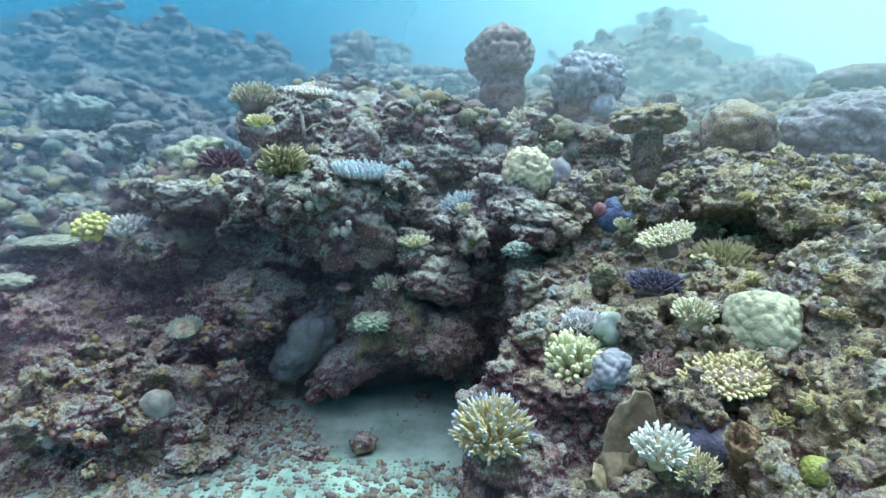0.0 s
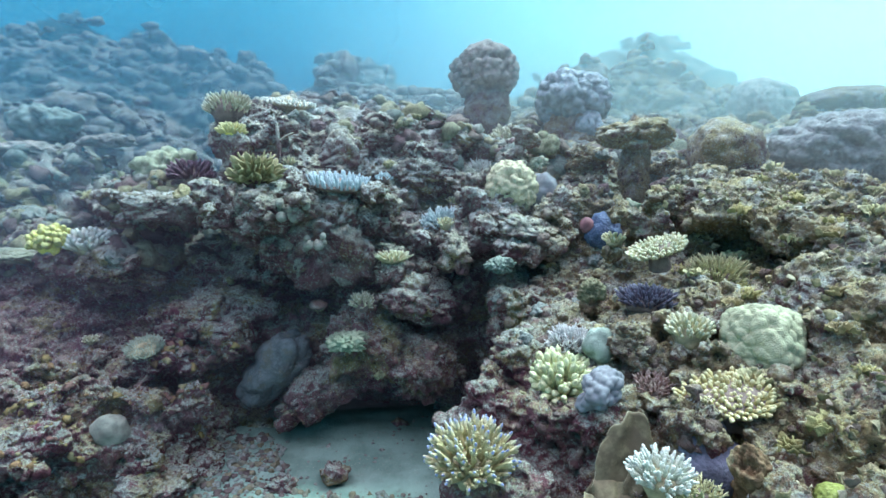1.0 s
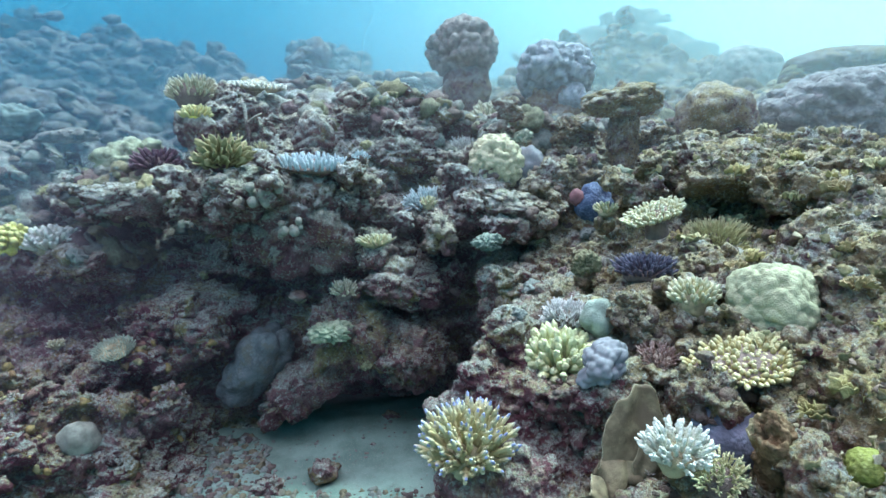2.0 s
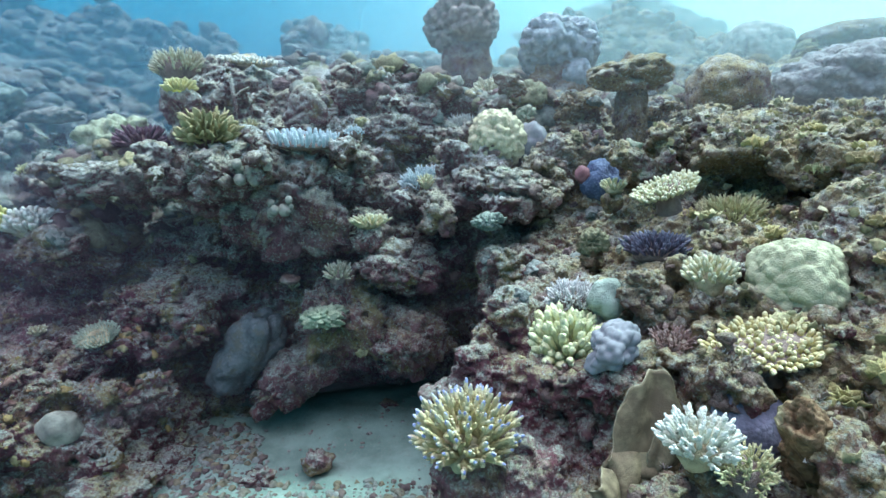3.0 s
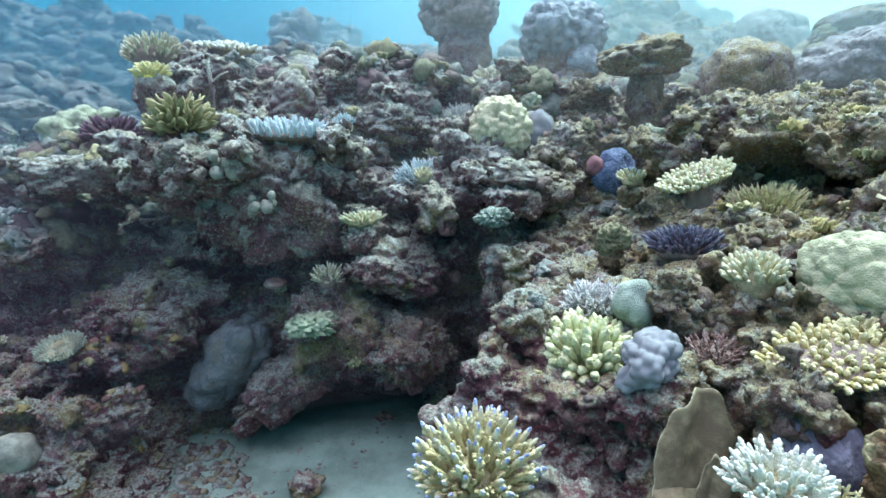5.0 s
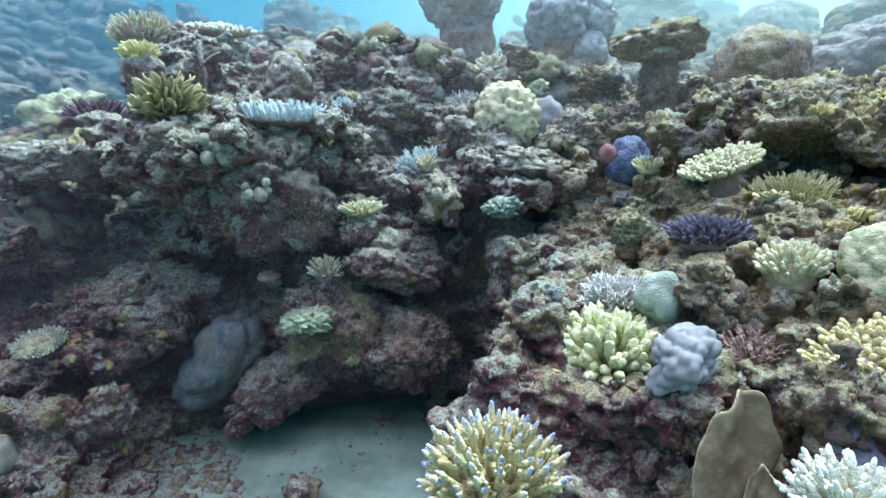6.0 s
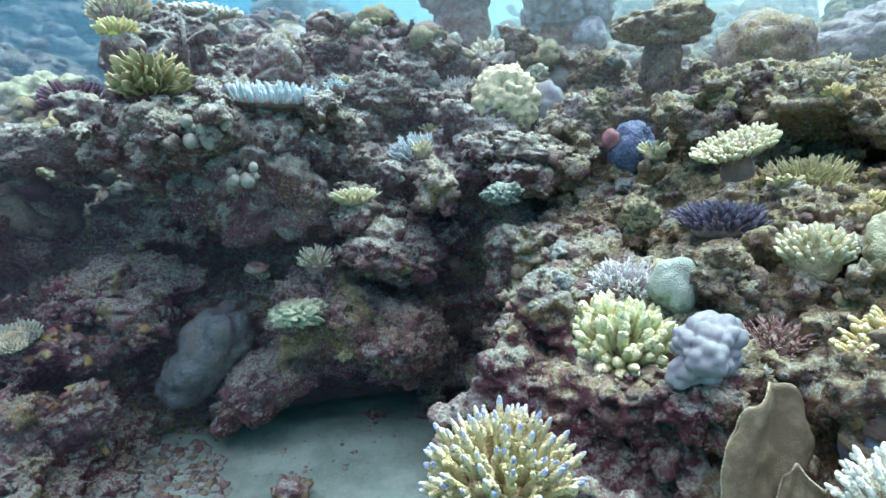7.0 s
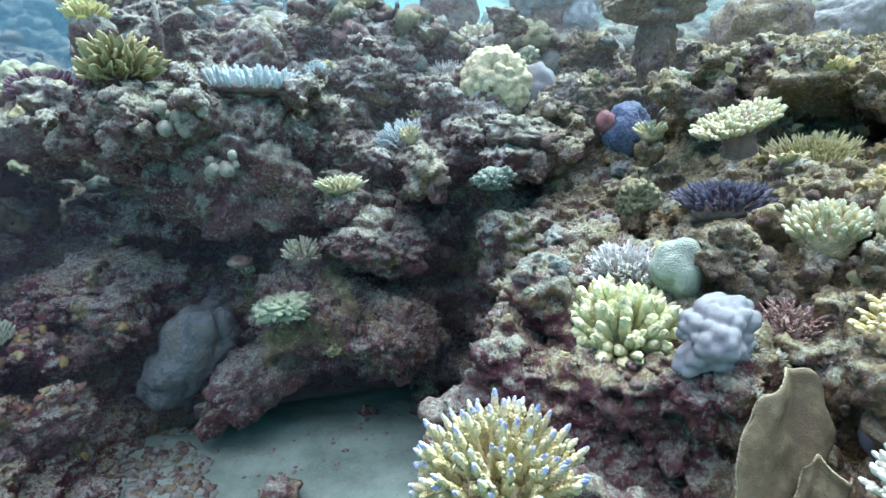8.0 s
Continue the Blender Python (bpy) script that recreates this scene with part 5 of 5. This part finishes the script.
def crumb_material(name, colours, bumpy=0.01):
    """Many small pieces, each with a colour of its own out of a few."""
    n = Nodes(name)
    ramp = n.nt.nodes.new("ShaderNodeValToRGB")
    ramp.color_ramp.interpolation = "CONSTANT"
    e = ramp.color_ramp.elements
    e[0].position, e[0].color = 0.0, (*colours[0], 1)
    e[1].position, e[1].color = 1.0 / len(colours), (*colours[1], 1)
    for k, c in enumerate(colours[2:], 2):
        e.new(k / len(colours)).color = (*c, 1)
    n.nt.links.new(n.island, ramp.inputs[0])
    col = n.mix(n.span(n.noise(40.0, 5, 0.7), 0.35, 0.7), n.mix(0.45, ramp.outputs[0], (0.07, 0.055, 0.055)), ramp.outputs[0])
    n.bump(n.noise(70.0, 5, 0.7), 0.9, bumpy)
    return n.done(col, 0.9, 0.15)


def strew(name, v, n, shapes, count, small, large, material, label, category, seed, pick, upright=0.5, sink=0.25, flat=1.0):
    """Set count pieces on the surface points (v, n) that pick allows, as one mesh."""
    rng = np.random.default_rng(seed)
    ok = np.flatnonzero(pick(v, n))
    chosen = rng.choice(ok, count)
    out, faces, total = [], [], 0
    kinds = rng.integers(0, len(shapes), count)
    for k, (sv, sf) in enumerate(shapes):
        at = chosen[kinds == k]
        m = len(at)
        if not m:
            continue
        up = n[at] * (1 - upright) + np.array((0, 0, upright)) + rng.normal(0, 0.18, (m, 3))
        up /= np.linalg.norm(up, axis=1)[:, None]
        side = np.cross(up, rng.normal(0, 1, (m, 3)))
        side /= np.linalg.norm(side, axis=1)[:, None]
        third = np.cross(up, side)
        size = small + (large - small) * rng.random(m) ** 2.2
        rot = np.stack([side, third, up * flat], 2) * size[:, None, None]
        p = np.einsum("mij,vj->mvi", rot, sv) + (v[at] + n[at] * (size * (0.3 - sink))[:, None])[:, None, :]
        out.append(p.reshape(-1, 3))
        faces.append((sf[None] + (np.arange(m) * len(sv))[:, None, None] + total).reshape(-1, sf.shape[1]))
        total += m * len(sv)
    me = mesh_of(name, np.concatenate(out), np.concatenate(faces))
    me.materials.append(material)
    return tagged(new(name, me), label, category, kind="stuff")


def tuft(seed, count=7, r=0.11):
    rng = random.Random(seed)
    out = []
    for k in range(count):
        a, t = k * 2.4, rng.uniform(0.1, 0.9)
        d = Vector((math.cos(a) * t, math.sin(a) * t, rng.uniform(0.5, 1.0)))
        out.append(tube([d * 0.05, d * 0.6, d], [r, r * 0.9, r * 0.55], 4))
    return join(out)


def flake(seed):
    return ruffle(0.7, 1.0, 0.25, 0.2, 0.10, seed, 4, 0.3)[0]


def sprig(seed):
    """A few short blades of turf."""
    rng = random.Random(seed)
    v, f = [], []
    for k in range(6):
        a, w = rng.uniform(0, 6.28), 0.16
        base = Vector((rng.uniform(-0.5, 0.5), rng.uniform(-0.5, 0.5), -0.1))
        side = Vector((math.cos(a), math.sin(a), 0)) * w
        other = Vector((-math.sin(a), math.cos(a), 0)) * w
        top = base + Vector((rng.uniform(-0.5, 0.5), rng.uniform(-0.5, 0.5), rng.uniform(0.7, 1.1)))
        n = len(v)
        v += [base + side, base - side * 0.5 + other, base - side * 0.5 - other, top]
        f += [(n, n + 1, n + 3), (n + 1, n + 2, n + 3), (n + 2, n, n + 3)]
    return np.array(v, np.float32), np.array(f, np.int32)


SPRIGS = [sprig(k) for k in range(6)]
CRUMBS = [lump((1, 1, 0.7), 2, 80 + k, 1.3, 0.5, 0.6, 0.5) for k in range(8)]
PEBBLES = [lump((1, 0.8, 0.6), 1, 90 + k, 1.4, 0.5, 0.4) for k in range(6)]
TUFTS = [tuft(k) for k in range(6)]
FLAKES = [flake(k) for k in range(5)]
RUBBLE = crumb_material("pale_rubble", [(0.24, 0.24, 0.22), (0.32, 0.32, 0.29), (0.18, 0.16, 0.15), (0.27, 0.25, 0.22)])
RUBBLE_BROWN = crumb_material("brown_rubble", [(0.17, 0.14, 0.12), (0.22, 0.22, 0.17), (0.23, 0.26, 0.23), (0.13, 0.10, 0.095), (0.22, 0.20, 0.13), (0.26, 0.30, 0.27)])
PALE_MIX = crumb_material("pale_small_coral", [(0.40, 0.39, 0.32), (0.32, 0.30, 0.20), (0.42, 0.43, 0.39), (0.27, 0.22, 0.18), (0.34, 0.30, 0.28)])
LEAFY_MIX = crumb_material("leafy_algae", [(0.42, 0.38, 0.20), (0.34, 0.30, 0.18), (0.52, 0.48, 0.32), (0.28, 0.22, 0.17)])

strew("reef_crust", GROW_V, GROW_N, CRUMBS, 2000, 0.010, 0.048, CRUST, "knobbly mauve and grey crusts on the reef rock", "crust", 1, lambda v, n: (v[:, 1] < 5.6) & (v[:, 2] > -0.62) & (np.abs(v[:, 0]) < 0.45 + 0.75 * v[:, 1]), 0.3)
strew("reef_crust_fine", GROW_V, GROW_N, PEBBLES, 11000, 0.006, 0.022, CRUST, "small crusted nubs covering the reef rock", "crust", 2, lambda v, n: (v[:, 1] < 5.4) & (v[:, 2] > -0.68) & (np.abs(v[:, 0]) < 0.45 + 0.75 * v[:, 1]), 0.2)
strew("small_coral_tufts", GROW_V, GROW_N, TUFTS, 2600, 0.010, 0.030, PALE_MIX, "pale stubby coral tufts scattered over the rock", "coral", 3, lambda v, n: (v[:, 1] < 5.6) & (n[:, 2] > 0.1) & (v[:, 2] > -0.4) & (np.abs(v[:, 0]) < 0.4 + 0.75 * v[:, 1]), 0.5)
TURF = crumb_material("pale_turf", [(0.40, 0.44, 0.38), (0.30, 0.32, 0.26), (0.48, 0.50, 0.45), (0.26, 0.22, 0.18), (0.36, 0.32, 0.22)])
strew("reef_turf", GROW_V, GROW_N, SPRIGS, 15000, 0.006, 0.019, TURF, "short pale turf furring the tops of the rock", "algae", 7, lambda v, n: (v[:, 1] < 5.5) & (n[:, 2] > 0.25) & (v[:, 2] > -0.45) & (value_noise(v, 4.0, 71) > -0.15) & (np.abs(v[:, 0]) < 0.4 + 0.72 * v[:, 1]), 0.4)
BLOCK_ALL_V, BLOCK_ALL_N = np.concatenate(BLOCK_V), np.concatenate(BLOCK_N)
strew("block_turf", BLOCK_ALL_V, BLOCK_ALL_N, SPRIGS + TUFTS[:3], 9000, 0.006, 0.017, TURF, "pale knotted turf furring the blocks of the scarp", "algae", 10, lambda v, n: (v[:, 0] < 0.6) & (v[:, 1] > 4.0) & (v[:, 2] > -0.35) & (n[:, 2] > 0.05) & (n[:, 1] < 0.5) & (value_noise(v, 6.0, 73) + 0.5 * value_noise(v, 15.0, 74) > -0.05), 0.3)
GOLD_MIX = crumb_material("golden_brown_algae", [(0.28, 0.21, 0.08), (0.23, 0.14, 0.07), (0.31, 0.28, 0.14), (0.18, 0.10, 0.08)])
strew("brown_algae", REEF_V, REEF_N, TUFTS + CRUMBS[:3], 900, 0.010, 0.034, GOLD_MIX, "golden-brown algae and crusts on the low rubble slope", "algae", 11, lambda v, n: (v[:, 0] < -1.4) & (v[:, 0] > -2.9) & (v[:, 1] > 3.2) & (v[:, 1] < 4.5) & (v[:, 2] < 0.15) & (n[:, 2] > 0.0) & (value_noise(v, 3.0, 75) > 0.0), 0.4)
strew("leafy_algae", REEF_V, REEF_N, FLAKES, 2000, 0.015, 0.045, LEAFY_MIX, "ruffled yellow-brown leafy growth on the flank", "algae", 4, lambda v, n: (v[:, 0] > 0.9 + 0.15 * v[:, 1]) & (v[:, 1] < 4.6) & (n[:, 2] > 0.0) & (v[:, 0] < 0.45 + 0.75 * v[:, 1]), 0.5)
strew("coral_rubble", SAND_V, np.tile(np.array((0.0, 0.0, 1.0)), (len(SAND_V), 1)), PEBBLES, 600, 0.004, 0.022, RUBBLE, "coral rubble strewn on the sand", "rubble", 6, lambda v, n: (v[:, 0] < 0.6 - 0.9 * np.abs(v[:, 1] - 4.4)) & (v[:, 1] > 2.6) & (v[:, 1] < 5.0) & (value_noise(v, 2.5, 61) > -0.1), 0.2)
strew("rubble_bed", SAND_V, np.tile(np.array((0.0, 0.0, 1.0)), (len(SAND_V), 1)), CRUMBS, 5200, 0.005, 0.032, RUBBLE_BROWN, "brown and olive coral rubble covering the near sand", "rubble", 8, lambda v, n: (v[:, 0] > -3.0) & (v[:, 0] < 0.4) & (v[:, 1] > 2.3) & (v[:, 1] + 0.25 * value_noise(v, 1.6, 63) < 3.72 + 0.85 * step01(-v[:, 0], 0.75, 1.35)), 0.2)
SLOPE_MIX = crumb_material("slope_coral_mix", [(0.30, 0.31, 0.20), (0.24, 0.29, 0.26), (0.35, 0.33, 0.20), (0.19, 0.14, 0.14), (0.34, 0.37, 0.32), (0.25, 0.21, 0.18)], 0.03)
strew("slope_corals", REEF_V, REEF_N, CRUMBS, 1700, 0.025, 0.10, SLOPE_MIX, "rounded dusty corals crowding the upper slope", "coral", 9, lambda v, n: (v[:, 1] > 4.7) & (v[:, 2] > 0.6) & (n[:, 2] > 0.0) & ((v[:, 0] < -1.7) | (v[:, 1] > 5.2)) & ((np.abs(v[:, 0] + 1.45) > 0.55) | (np.abs(v[:, 1] - 5.2) > 0.5)), 0.6, 0.25)
strew("far_coral_lumps", FAR_V, FAR_N, PEBBLES, 6500, 0.03, 0.17, FAR_ROCK, "distant rounded corals on the ridge", "coral", 5, lambda v, n: (v[:, 1] < 11.0) & (n[:, 2] > 0.2), 0.5, 0.3)

# ---- added see-through sheets that imitate haze in the water ----


def haze_sheet(radius, share, tint):
    """A thin see-through sheet, added to imitate haze in open water; its tint scatters the daylight."""
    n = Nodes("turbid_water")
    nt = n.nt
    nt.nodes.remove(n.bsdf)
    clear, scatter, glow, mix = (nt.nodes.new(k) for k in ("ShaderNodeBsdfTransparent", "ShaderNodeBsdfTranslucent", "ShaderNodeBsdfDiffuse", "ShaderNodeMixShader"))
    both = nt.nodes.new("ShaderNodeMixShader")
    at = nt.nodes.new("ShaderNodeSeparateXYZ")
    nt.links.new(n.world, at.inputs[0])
    # Bluer to the left, paler to the right: glare towards the sun, painted in.
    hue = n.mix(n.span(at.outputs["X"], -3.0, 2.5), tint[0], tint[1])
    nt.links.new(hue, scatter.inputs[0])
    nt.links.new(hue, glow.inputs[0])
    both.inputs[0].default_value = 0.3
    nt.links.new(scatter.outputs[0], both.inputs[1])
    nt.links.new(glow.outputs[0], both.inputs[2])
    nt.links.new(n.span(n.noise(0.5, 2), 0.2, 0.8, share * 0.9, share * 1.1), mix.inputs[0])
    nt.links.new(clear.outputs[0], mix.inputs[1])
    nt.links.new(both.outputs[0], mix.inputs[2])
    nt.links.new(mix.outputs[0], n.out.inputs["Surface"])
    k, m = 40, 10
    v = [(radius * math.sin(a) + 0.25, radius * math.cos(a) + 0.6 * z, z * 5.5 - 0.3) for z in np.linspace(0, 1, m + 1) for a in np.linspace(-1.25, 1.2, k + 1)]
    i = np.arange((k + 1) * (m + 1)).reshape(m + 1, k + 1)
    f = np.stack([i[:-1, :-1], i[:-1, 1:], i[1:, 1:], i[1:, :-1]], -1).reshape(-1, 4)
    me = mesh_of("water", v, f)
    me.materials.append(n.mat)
    ob = tagged(new("water", me), "added see-through sheet imitating blue underwater haze", "water", kind="structure")
    return ob


# Near tints lift dark rock towards purple, far ones paint the blue distance.
NEAR_HAZE, FAR_HAZE = ((0.50, 0.38, 0.50), (0.74, 0.70, 0.76)), ((0.14, 0.48, 0.62), (0.58, 0.88, 0.92))
for radius, share, tint in ((4.25, 0.045, NEAR_HAZE), (5.2, 0.09, NEAR_HAZE), (5.9, 0.09, FAR_HAZE), (6.6, 0.13, FAR_HAZE), (7.5, 0.22, FAR_HAZE), (8.7, 0.36, FAR_HAZE), (10.3, 0.48, FAR_HAZE)):
    haze_sheet(radius, share, tint)
